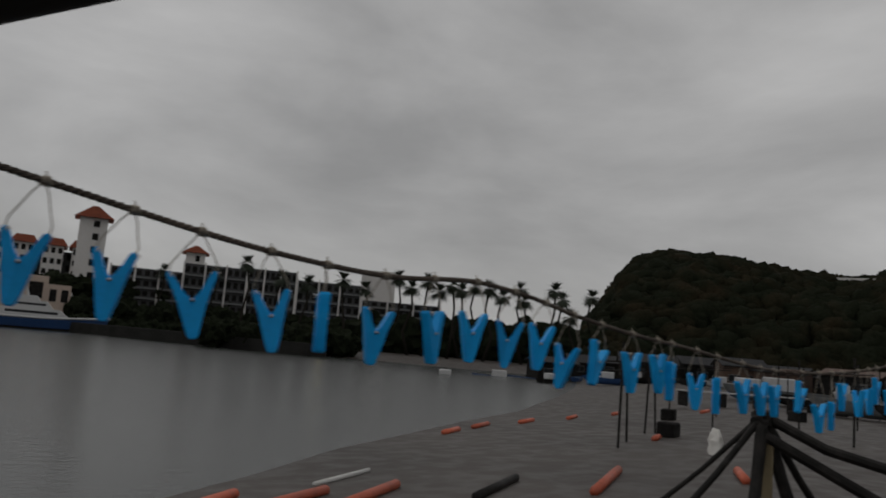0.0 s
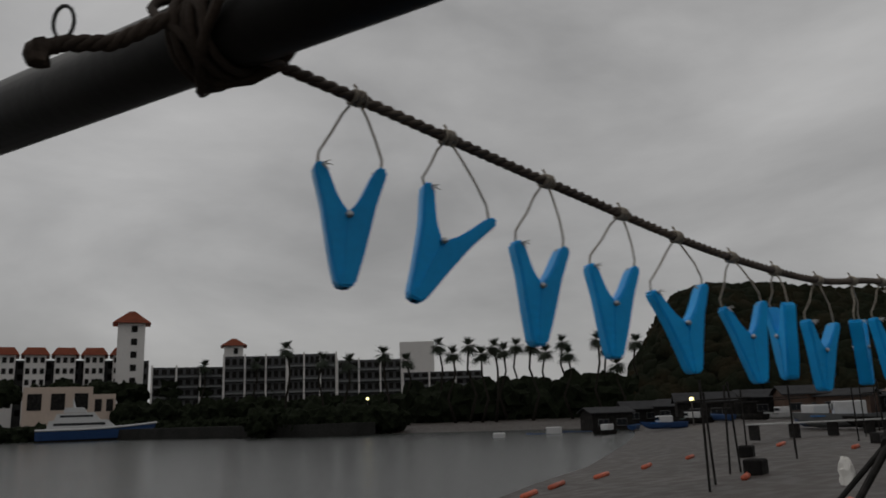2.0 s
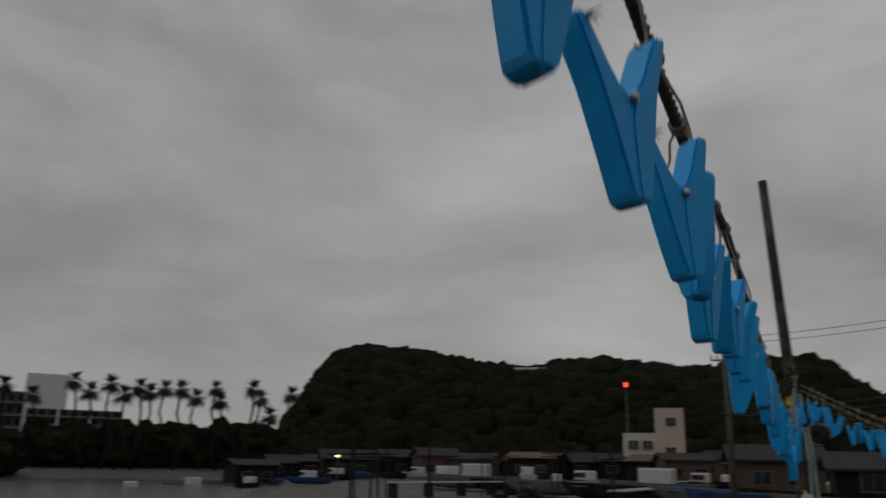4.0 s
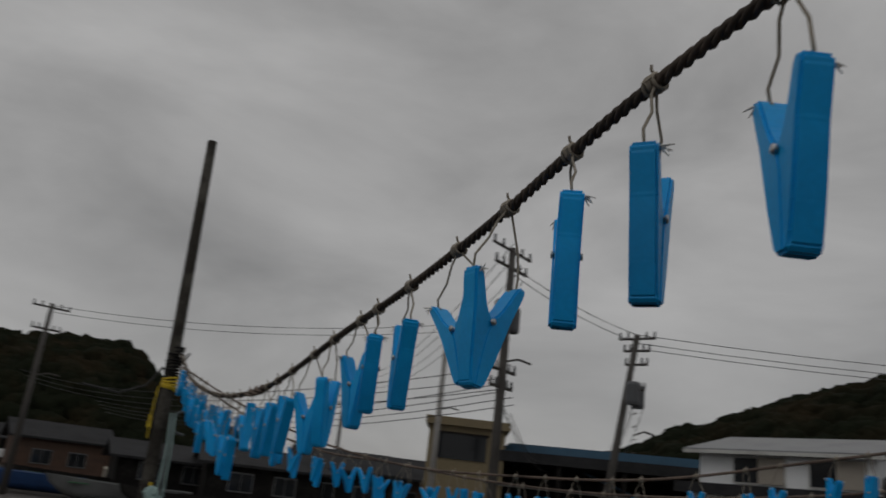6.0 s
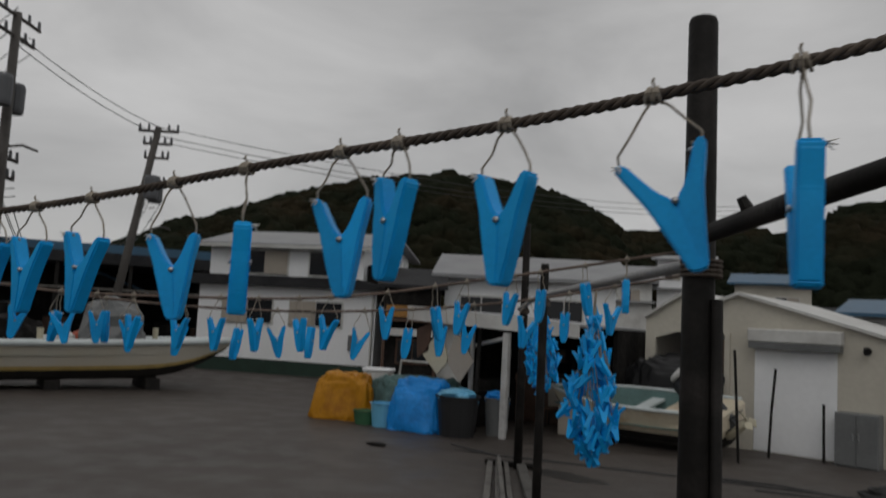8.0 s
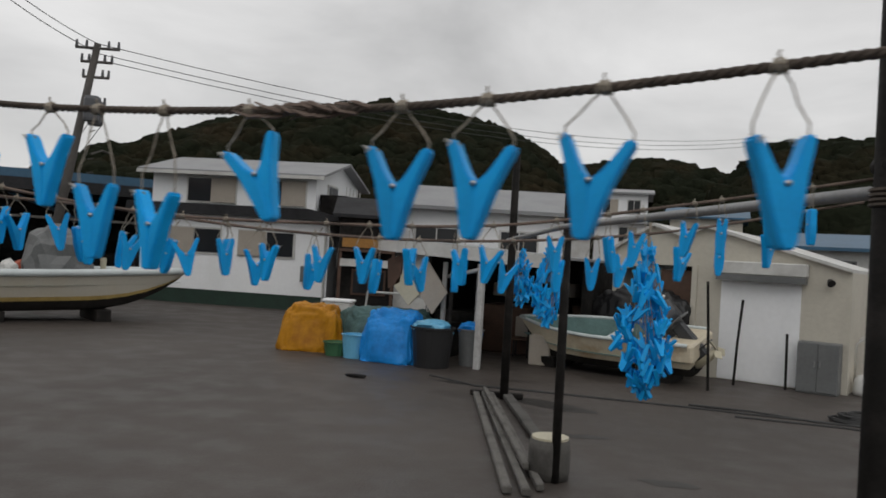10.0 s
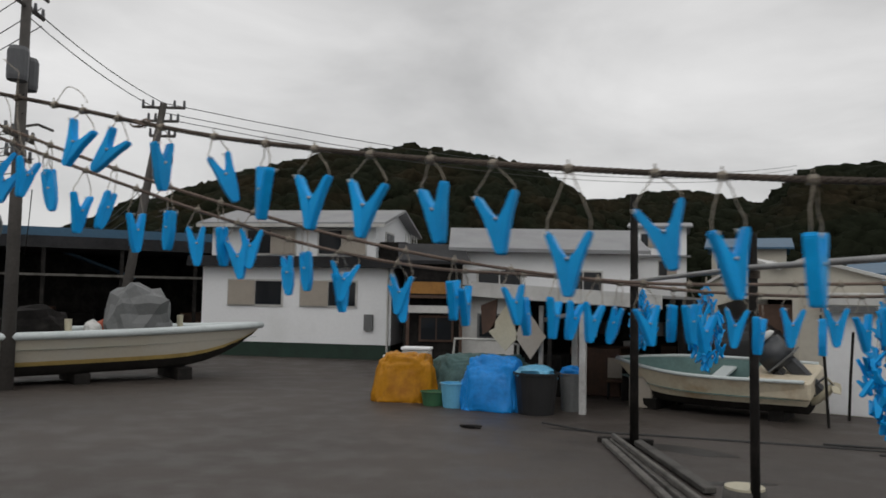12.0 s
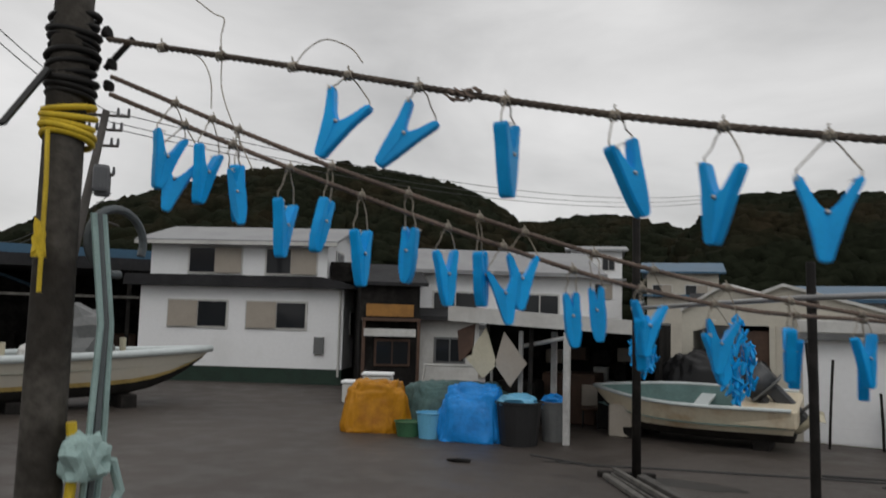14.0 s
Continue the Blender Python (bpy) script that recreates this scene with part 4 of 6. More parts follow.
# rope beside the walk: place along the rope, yaw, swing, how far it is open and how long its cord hangs
NEAR = [(0.557, -22, 6, 2, 0, -3), (0.702, -22, -7, 3, 0, 34), (0.889, -20, 10, 2, 0.01, -5), (1.062, -26, 15, 2, 0, -12), (1.217, -26, 5, 3, 0, -12), (1.39, -36, -7, 2, 0, 0), (1.548, 60, 3, 1, -0.02, 0), (1.733, -20, 5, 2, 0, 0), (1.907, 15, -4, 2, 0, 0), (2.08, -22, 2, 2, 0, 0), (2.246, -48, 4, 2, 0, 0),
        (2.397, -28, 5, 2, -0.02, 0), (2.545, -75, 8, 2, 0.015, 2), (2.702, 10, 6, 3, -0.02, 14), (2.893, -10, 0, 2, -0.025, -1), (3.065, -15, -4, 1, -0.04, -2), (3.169, 20, 4, 2, -0.02, 0), (3.363, -45, 0, 1, 0, 0), (3.525, 32, 3, 2, 0, 2), (3.75, 0, -5, 3, -0.02, -2), (3.925, 0, -4, 3, -0.025, -2), (4.072, 4, -2, 3, -0.025, 0),
        (4.374, 4, 4, 3, -0.035, 18), (4.573, -8, -3, 3, 0.065, 0), (4.751, 15, 2, 2, 0.06, 0), (4.884, 4, 0, 3, -0.035, 0), (5.105, 72, 3, 1, 0.015, 0), (5.278, 38, 6, 2, 0.02, 2), (5.413, 5, 4, 3, -0.025, 9), (5.604, 3, 0, 3, 0.055, 0), (5.783, 0, 4, 3, -0.02, 3), (5.953, -15, 6, 2, -0.025, 5), (6.129, 5, -4, 3, -0.02, -4),
        (6.298, 0, -3, 3, -0.02, 0), (6.467, -32, -3, 2, -0.025, -6), (6.658, 48, 12, 1, -0.04, 10), (6.864, 80, 3, 1, -0.045, 0), (7.05, 14, 8, 2, -0.04, -48), (7.214, 8, 4, 3, -0.045, -32)]
for x, yaw, tilt, kind, drop, twist in NEAR:
    pl, al = on_path(path_a, x)
    clip(pl, al, yaw, tilt, kind, "clips along the near rope", LAB, drop, twist)
for path, x0, x1, n, grp in ((path_b, 3.5, 7.6, 27, "clips along the second rope"), (path_c, 3.7, 7.65, 25, "clips along the third rope")):
    for k in range(n):
        x = x0 + (x1 - x0) * (k + rng.uniform(-0.3, 0.3)) / (n - 1)
        pl, al = on_path(path, x)
        clip(pl, al, rng.choice((rng.uniform(-35, 35), rng.uniform(-35, 35), rng.uniform(45, 90))), rng.uniform(-10, 10), rng.choice((0, 1, 2, 3)), grp, LAB, rng.choice((-0.03, -0.015, 0.0, 0.0)), rng.choice((-8, 0, 0, 10)))

for path, x, yaw, kind, grp in ((path_b, 7.77, 35, 2, "clips along the second rope"), (path_c, 7.75, 10, 3, "clips along the third rope"), (path_b, 7.695, 55, 2, "clips along the second rope")):
    pl, al = on_path(path, x)
    clip(pl, al, yaw, 4, kind, grp, LAB, -0.01, 8)


def eased(pts, n=5):
    """A smooth run of points through the given ones."""
    v = [Vector(p) for p in pts]
    v = [v[0] * 2 - v[1]] + v + [v[-1] * 2 - v[-2]]
    out = []
    for i in range(1, len(v) - 2):
        for k in range(n):
            f = k / n
            out.append(0.5 * (2 * v[i] + (v[i + 1] - v[i - 1]) * f + (2 * v[i - 1] - 5 * v[i] + 4 * v[i + 1] - v[i + 2]) * f * f + (3 * v[i] - v[i - 1] - 3 * v[i + 1] + v[i + 2]) * f ** 3))
    return out + [v[-2]]


# loose cord ends and a frayed splice on the near rope
for x, pts in ((7.36, [(0, 0, 0), (-0.03, 0, 0.035), (-0.09, 0.02, 0.045), (-0.15, 0.02, 0.02), (-0.18, 0.02, -0.015)]), (7.55, [(0, 0, 0), (0.005, 0, 0.045), (-0.005, 0.005, 0.085), (0.03, 0, 0.105), (0.075, 0.01, 0.14)]), (7.55, [(0, 0, 0), (-0.005, 0, -0.08), (-0.05, 0.01, -0.17), (-0.1, 0, -0.27)]), (7.72, [(0, 0, 0), (-0.1, 0, -0.03), (-0.15, 0.01, -0.09), (-0.15, 0, -0.16)])):
    pl, al = on_path(path_a, x)
    c = thing("loose_cord", "loose pale cord end curling from the rope", "cord", pl, 0, "loose cords")
    part("cord", tube(eased(pts), 0.0015, 5), M_CORD, c)
    kn = new("knot", KNOT)
    kn.parent = c
for x, hw in ((6.95, 0.035), (4.2, 0.07), (4.3, 0.09)):
    pl, al = on_path(path_a, x)
    sp = thing("rope_splice", "frayed splice bound round the rope", "splice", pl, al, "splices")
    bm = bmesh.new()
    for k in range(9):
        a = k * 2.4
        add_tube(bm, [(-hw + k * hw / 5, 0.008 * math.cos(a), 0.008 * math.sin(a)), (-hw * 0.6 + k * hw / 5, 0.011 * math.cos(a + 1), 0.011 * math.sin(a + 1)), (-hw * 0.3 + k * hw / 5, 0.016 * math.cos(a + 2), 0.016 * math.sin(a + 2))], [0.004, 0.004, 0.0015], 5)
    tagged(part("strand_end", bm, M_ROPE2, sp), kind="stuff")


# ---- the bar over the walk's start, the far pole, and the posts ----
def bar_point(s, z=2.84):
    return (0.41 + 0.31 * s, -0.95 * s, z)


bar = thing("drying_bar", "thick dark wet pipe lying across two posts", "pipe", (0, 0, 0))
part("pipe", tube([bar_point(-2.2), bar_point(2.6)], 0.0465, 24), M_PIPE, bar, smooth=True)
for s in (-2.1, 2.5):
    q = bar_point(s)
    part("post", tube([(q[0], q[1], -0.6), (q[0], q[1], 2.81)], 0.05, 12), M_POST, bar)
tie = thing("rope_lashing", "thick brown rope hitched round the bar with its tail", "rope", (0, 0, 0))
for k in range(5):
    q = bar_point(-0.06 + k * 0.013)
    d = Vector((0.31, -0.95, 0))
    sd = Vector((0.95, 0.31, 0))
    rr = 0.051 + 0.004 * (k % 2)
    part("turn", tube([Vector(q) + sd * rr * math.cos(a) + Vector((0, 0, 1)) * rr * math.sin(a) + d * 0.006 * math.sin(a) for a in (2 * math.pi * i / 18 for i in range(19))], 0.0056, 7, False), M_LASH, tie, smooth=True)
# crossed turns on top of the hitch, a drooping bight below, and the tail along the bar
for k in range(3):
    q = Vector(bar_point(-0.065 + 0.028 * k))
    part("cross_turn", tube([q + Vector((0.95, 0.31, 0)) * 0.055 * math.cos(a) + Vector((0, 0, 0.055 * math.sin(a))) + Vector((0.31, -0.95, 0)) * (0.035 * math.sin(2 * a + k)) for a in (radians(15 * i) for i in range(25))], 0.0058, 7, False), M_LASH, tie, smooth=True)
TAIL = [Vector(p) for p in ((0.405, 0.0, 2.905), (0.375, 0.01, 2.868), (0.336, 0.036, 2.836), (0.293, 0.063, 2.808), (0.247, 0.079, 2.8), (0.226, 0.088, 2.79))]
for j in range(3):
    pts = []
    for i in range(51):
        f = i / 10
        k = min(int(f), 4)
        a = f * 7 + j * 2.09
        pts.append(TAIL[k].lerp(TAIL[k + 1], f - k) + Vector((0.3 * math.cos(a), 0.5 * math.cos(a), math.sin(a))) * 0.005)
    part("tail_strand", tube(pts, 0.0052, 6), M_LASH, tie, smooth=True)
part("tail_knot", lump((0.024, 0.024, 0.026), 3, 0.6, 2), M_LASH, tie).location = TAIL[5] + Vector((0, 0, -0.015))
part("tail_loop", tube([TAIL[4] + Vector((0.008 * math.cos(a), -0.008 * math.cos(a), 0.005 + 0.019 * (1 + math.sin(a)))) for a in (2 * math.pi * i / 14 for i in range(15))], 0.0022, 5, False), M_WIRE, tie)
part("low_bight", tube([(0.385, 0.045, 2.80), (0.40, 0.04, 2.781), (0.43, 0.02, 2.787), (0.455, 0.005, 2.803), (0.44, 0.0, 2.815)], 0.0065, 7), M_LASH, tie, smooth=True)

pole = thing("tall_pole", "tall weathered pole where three ropes are tied", "pole", (7.975, 0.03, 0))
part("shaft", tube([(0, 0, -0.6), (0.01, 0, 1.5), (0, 0.01, 2.9), (-0.12, 0.08, 4.78)], [0.058, 0.054, 0.046, 0.037], 18), M_POLE, pole, smooth=True)
for k in range(11):
    z = 2.9 + k * 0.02
    part("rope_turn", tube([((0.05 + 0.004 * (k % 3)) * math.cos(a), (0.05 + 0.004 * (k % 3)) * math.sin(a), z + 0.008 * math.sin(a + k)) for a in (2 * math.pi * i / 20 for i in range(21))], 0.009, 6, False), M_PIPE, pole, "dark rope wound round the pole", True)
for k in range(5):
    z = 2.795 + k * 0.019
    part("yellow_turn", tube([((0.056 + 0.004 * (k % 2)) * math.cos(a), (0.056 + 0.004 * (k % 2)) * math.sin(a), z + 0.012 * math.sin(a + k * 0.8)) for a in (2 * math.pi * i / 20 for i in range(21))], 0.0085, 6, False), M_YELROPE, pole, "yellow rope wound round the pole", True)
for y, x, z in ((-0.03, -0.075, 3.055), (-0.06, -0.065, 2.985), (-0.06, -0.06, 2.93)):
    part("rope_hitch", lump((0.026, 0.026, 0.026), x * 40, 0.3, 2), M_PIPE, pole).location = (x, y, z)
part("peg", tube([(-0.05, -0.055, 2.985), (-0.1, -0.09, 3.07)], 0.008, 7), M_POST, pole)
part("yellow_tail", tube([(-0.02, 0.075, 2.8), (-0.035, 0.082, 2.68), (-0.04, 0.085, 2.55), (-0.035, 0.08, 2.42)], 0.0055, 6), M_YELROPE, pole)
part("yellow_bundle", lump((0.024, 0.026, 0.075), 6, 0.5, 3), M_YELROPE, pole, "yellow rope bundle").location = (-0.03, 0.085, 2.5)
part("yellow_strap", tube([(-0.066, -0.01, 2.12), (-0.07, -0.02, 2.0), (-0.075, 0.0, 1.85)], 0.012, 6), M_YELROPE, pole)
for k in range(3):
    o = k * 0.016
    part("hanging_line", tube([(-0.05, -0.05 - o, 2.62), (-0.075, -0.07 - o, 2.35), (-0.07, -0.06 - o * 1.5, 2.05), (-0.06, -0.03 - o, 1.3)], 0.008, 6), (M_PALEROPE, M_HOSE, M_PALEROPE)[k], pole)
part("line_knot", lump((0.1, 0.1, 0.1), 8, 0.4, 3), M_PALEROPE, pole).location = (-0.09, -0.03, 1.99)
part("line_bight", tube([(-0.1, -0.03, 2.04), (-0.11, -0.1, 2.02), (-0.12, -0.12, 1.95), (-0.1, -0.07, 1.85), (-0.09, -0.02, 1.9)], 0.013, 7), M_PALEROPE, pole)
part("hose_loop", tube([(-0.02, -0.16 + 0.095 * math.cos(a), 2.56 + 0.085 * math.sin(a)) for a in (radians(200 - 15 * i) for i in range(21))], 0.011, 8), M_HOSE, pole, "grey hose loop tied to the pole")
part("dark_line", tube([(0.0, 0.07, 2.95), (0.02, 0.16, 2.8), (0.06, 0.34, 2.72), (0.08, 0.6, 2.75)], 0.009, 6), M_WIRE, pole)

RAIL = [(2.05, -0.62, 2.72), (3.19, -2.6, 2.66), (5.86, -6.9, 2.68), (8.1, -11.15, 2.62)]
POSTS = (((3.22, -2.5), 3.73, 0.078, 0.062), ((5.88, -6.95), 3.05, 0.05, 0.045), ((8.13, -11.25), 4.12, 0.075, 0.06))
for (x, y), top, r0, r1 in POSTS:
    pp = thing("drying_post", "dark wet timber post carrying the drying rail", "post", (x, y, 0), 0, "drying posts")
    part("shaft", tube([(0, 0, -0.5), (0.005, 0.005, top * 0.5), (0.015, 0, top - 0.02), (0.015, 0, top)], [r0, (r0 + r1) / 2, r1, r1 * 0.9], 12), M_POST, pp, smooth=True)
    for k in range(4):
        part("lashing", tube([(r0 * 1.05 * math.cos(a), r0 * 1.05 * math.sin(a), 2.6 + k * 0.02) for a in (2 * math.pi * i / 14 for i in range(15))], 0.009, 5, False), M_ROPE, pp)
sp = thing("side_pole", "thin dark pole standing against the near post", "pole", (3.14, -2.47, 0))
part("shaft", tube([(-0.02, 0, -0.3), (-0.01, 0, 1.3), (0.005, 0, 2.5)], 0.024, 8), M_POST, sp, smooth=True)
rl = thing("drying_rail", "long weathered rail lashed along the posts", "rail", (0, 0, 0))
part("near_length", tube([(2.24, -1.14, 2.83), (2.7, -1.74, 2.8), (RAIL[1][0] + 0.09, RAIL[1][1] + 0.08, 2.755)], [0.034, 0.04, 0.036], 12), M_POST, rl, "dark round pole", True)
part("branch_stub", tube([(2.95, -2.1, 2.78), (2.99, -2.09, 2.86)], [0.03, 0.018], 8), M_POST, rl)
part("far_length", tube([(RAIL[1][0] + 0.1, RAIL[1][1] - 0.1, 2.67), (RAIL[2][0] + 0.06, RAIL[2][1], 2.7), (RAIL[3][0] + 0.09, RAIL[3][1], 2.66)], 0.03, 10), M_GREYRAIL, rl, "pale grey metal pipe", True)

both = bmesh.new()
for s in (-1, 1):
    me0 = jaw_mesh(s, False)
    both.from_mesh(me0)
CLUMP = share("clip", both, M_BLUE)
for q in CLUMP.polygons:
    q.use_smooth = False
for (x, y), ztop, length, n in (((4.72, -5.35), 2.62, 1.35, 130), ((6.6, -8.6), 2.6, 1.1, 100), ((8.1, -11.7), 2.6, 1.05, 80)):
    b = thing("clip_bundle", "hanging bunch of many blue clips with grey cords", "bundle", (x, y, ztop), 0, "clip bundles")
    part("cord", tube([(0, 0, 0.06), (0.01, 0, -0.1), (0, 0.01, -length * 0.4)], 0.012, 6), M_CORD, b)
    bm = bmesh.new()
    for k in range(26):
        a, r = rng.uniform(0, 6.28), rng.uniform(0.05, 0.19)
        add_tube(bm, [(0, 0, -0.05), (r * 0.6 * math.cos(a), r * 0.6 * math.sin(a), -length * 0.35), (r * math.cos(a + 0.5), r * math.sin(a + 0.5), -length * rng.uniform(0.5, 0.95))], 0.003, 4)
    tagged(part("hanging_cord", bm, M_CORD, b), kind="stuff")
    for k in range(n):
        f = rng.random() ** 0.8
        z = -0.1 - f * (length - 0.15)
        w = (0.04 + 0.2 * max(0, math.sin(min(1, max(0, f - 0.12) / 0.86) ** 1.3 * math.pi)) ** 0.75) * rng.random() ** 0.4
        a = rng.uniform(0, 6.28)
        c = new("clip", CLUMP)
        c.parent = b
        c.matrix_basis = Matrix.Translation((w * math.cos(a), w * math.sin(a), z)) @ Euler((rng.uniform(-0.6, 0.6), rng.uniform(-0.7, 0.7), rng.uniform(0, 6.28))).to_matrix().to_4x4()

# ---- on the yard ----
for off, along, z, w, length, tw in ((0.0, 0.0, 0.05, 0.09, 5.6, 0), (0.15, 0.1, 0.05, 0.08, 5.4, 0.4), (-0.16, 0.0, 0.05, 0.1, 5.5, -0.5), (0.04, 0.3, 0.14, 0.07, 4.9, 0.8), (0.42, 1.05, 0.06, 0.16, 3.3, 1.5)):
    pk = thing("timber_plank", "weathered grey timber lying on the yard", "plank", (7.22 - off * 0.89 + along * 0.45, -8.75 - off * 0.45 - along * 0.89, z), 117 + tw, "stacked planks")
    part("plank", bx((0, 0, 0), (length, w, 0.08), 0.012), M_WOODG, pk)
kb = thing("timber_plank", "dark wet timber lying across the plank ends", "plank", (8.3, -11.35, 0.05), 12, "stacked planks")
part("plank", bx((0, 0, 0), (0.9, 0.12, 0.09), 0.012), M_POST, kb)
drum = thing("chopping_drum", "round cream-topped wooden drum on the yard", "drum", (6.0, -7.1, 0))
part("body", lathe([(0.215, 0), (0.225, 0.1), (0.225, 0.3), (0.215, 0.42)], 24), M_WOODG, drum, smooth=True)
part("top", lathe([(0.2, 0.421), (0.2, 0.445)], 24), M_CREAM, drum)
for k, pts in enumerate(([(10.2, -12.6, 0.012), (9.0, -12.1, 0.012), (8.0, -12.35, 0.012), (5.5, -12.8, 0.012), (3.2, -13.1, 0.012), (0.5, -13.0, 0.012)], [(5.4, -13.0, 0.03), (4.4, -13.25, 0.012), (3.4, -13.0, 0.012), (2.0, -13.3, 0.012), (0.0, -13.6, 0.012)], [(4.6, -12.5, 0.012), (3.0, -12.8, 0.012), (1.0, -12.4, 0.012)])):
    cb = thing("mooring_line", "dark wet line lying across the yard", "rope", (0, 0, 0), 0, "lines on the yard")
    part("line", tube(pts, 0.02, 6), M_WIRE, cb)
def puddle(at, rx, ry, turn, seed):
    bm = bmesh.new()
    ring = []
    for k in range(36):
        a = 2 * math.pi * k / 36
        r = 1 + 0.35 * noise.noise(Vector((math.cos(a) * 1.4, math.sin(a) * 1.4, seed)))
        ring.append(bm.verts.new((rx * r * math.cos(a), ry * r * math.sin(a), 0)))
    bm.faces.new(ring)
    p = tagged(obj("puddle", bm, M_PUDDLE), "shallow rain puddle lying on the asphalt", "puddle", kind="structure")
    p.matrix_basis = pose(*at, 0.004, 0, 0, turn)


for at, rx, ry, turn, seed in (((7.3, -11.3), 0.75, 0.3, -15, 1.0), ((4.8, -7.7), 0.3, 0.14, 10, 4.0), ((6.3, -9.3), 0.45, 0.12, 30, 7.0), ((9.4, -12.2), 0.5, 0.1, 5, 2.5)):
    puddle(at, rx, ry, turn, seed)
rc = thing("rope_coil", "dark wet coil of line on the yard", "rope", (2.75, -13.5, 0))
for k in range(7):
    r = 0.42 - 0.035 * k
    part("turn", tube([(r * (1 + 0.1 * math.sin(3 * a + k)) * math.cos(a) + 0.06 * math.sin(k * 2), r * 0.8 * math.sin(a), 0.03 + 0.022 * k) for a in (2 * math.pi * i / 20 for i in range(21))], 0.022, 6, False), M_WIRE, rc)
bg = thing("bag", "yellow plastic bag lying by the locker", "bag", (2.35, -17.4, 0), 20)
part("body", lump((0.55, 0.4, 0.42), 5.5, 0.35, 4), M_YELROPE, bg, smooth=True)
fl = thing("net_float", "white net float lying by the locker", "float", (2.55, -17.2, 0))
part("body", lump((0.4, 0.36, 0.42), 2.5, 0.06, 3), M_OFFWHITE, fl, smooth=True)
rk = thing("tube_rack", "white tube rack behind the locker", "rack", (2.1, -18.2, 0), 0)
for y in (0.0, 0.5):
    part("hoop", tube([(-0.6, y, 0), (-0.6, y, 1.0), (-0.45, y, 1.12), (0.45, y, 1.12), (0.6, y, 1.0), (0.6, y, 0)], 0.028, 8), M_OFFWHITE, rk, smooth=True)
part("rail", tube([(-0.6, 0, 0.6), (-0.6, 0.5, 0.6)], 0.022, 7), M_OFFWHITE, rk)
part("rail", tube([(0.6, 0, 0.6), (0.6, 0.5, 0.6)], 0.022, 7), M_OFFWHITE, rk)

lt = thing("litter", "small dark scrap lying on the yard", "litter", (11.1, -11.35, 0))
part("scrap", lump((0.4, 0.16, 0.06), 4, 0.5, 2), M_DARK, lt)

for nm, lab, size, at, m, seed, rot in (("covered_heap", "heap of nets under a yellow sheet", (1.5, 1.1, 1.15), (14.05, -14.1, 0), M_YELSHEET, 2.2, 20), ("covered_heap", "heap of gear under a blue sheet", (1.5, 1.1, 1.15), (11.75, -13.9, 0), M_BLUESHEET, 6.4, 10),
                                        ("net_heap", "dull green heap of fishing net", (2.6, 1.2, 1.15), (12.5, -15.0, 0), M_TEAL, 9.1, 15), ("net_heap", "dark heap of gear behind the sheets", (1.2, 1.0, 1.0), (13.2, -14.9, 0), M_DARK, 4.4, 0)):
    hp = thing(nm, lab, "heap", at, rot)
    part("sheet", draped(size, seed), m, hp, smooth=True)
def tub(label, at, r, h, m, fill=None):
    t = thing("tub", label, "tub", at)
    part("body", lathe([(r * 0.8, 0), (r * 0.98, h * 0.95), (r * 1.06, h * 0.96), (r * 1.06, h), (r * 0.95, h), (r * 0.93, h * 0.9)], 22), m, t, smooth=False)
    if fill:
        part("filling", lump((r * 1.7, r * 1.7, 0.3), 3, 0.3, 3), fill, t).location = (0, 0, h * 0.8)
tub("pale blue plastic bucket on the yard", (12.6, -13.65, 0), 0.29, 0.52, M_LTBLUE)
tub("low green plastic basket on the yard", (13.1, -13.7, 0), 0.3, 0.3, M_GREEN)
tub("large black bin topped with pale blue sheeting", (10.75, -13.75, 0), 0.46, 0.85, M_BLACK, M_LTBLUE)
tub("dark grey bin beside the lean-to post", (10.25, -14.6, 0), 0.28, 0.8, M_LOCKER, M_BLUESHEET)
cart = thing("hand_cart", "white tube hand cart behind the heaps", "cart", (13.0, -16.0, 0), 10)
part("frame", tube([(-0.9, 0, 0.3), (-0.9, 0, 1.25), (-0.5, 0, 1.35), (0.7, 0, 1.35), (0.8, 0, 0.3)], 0.035, 8), M_OFFWHITE, cart)
part("deck", bx((0, 0.3, 0.4), (1.8, 0.9, 0.06)), M_WOODP, cart)
for x in (-0.7, 0.7):
    for y in (-0.05, 0.65):
        part("wheel", tube([(x, y - 0.04, 0.16), (x, y + 0.04, 0.16)], 0.16, 14), M_BLACK, cart)


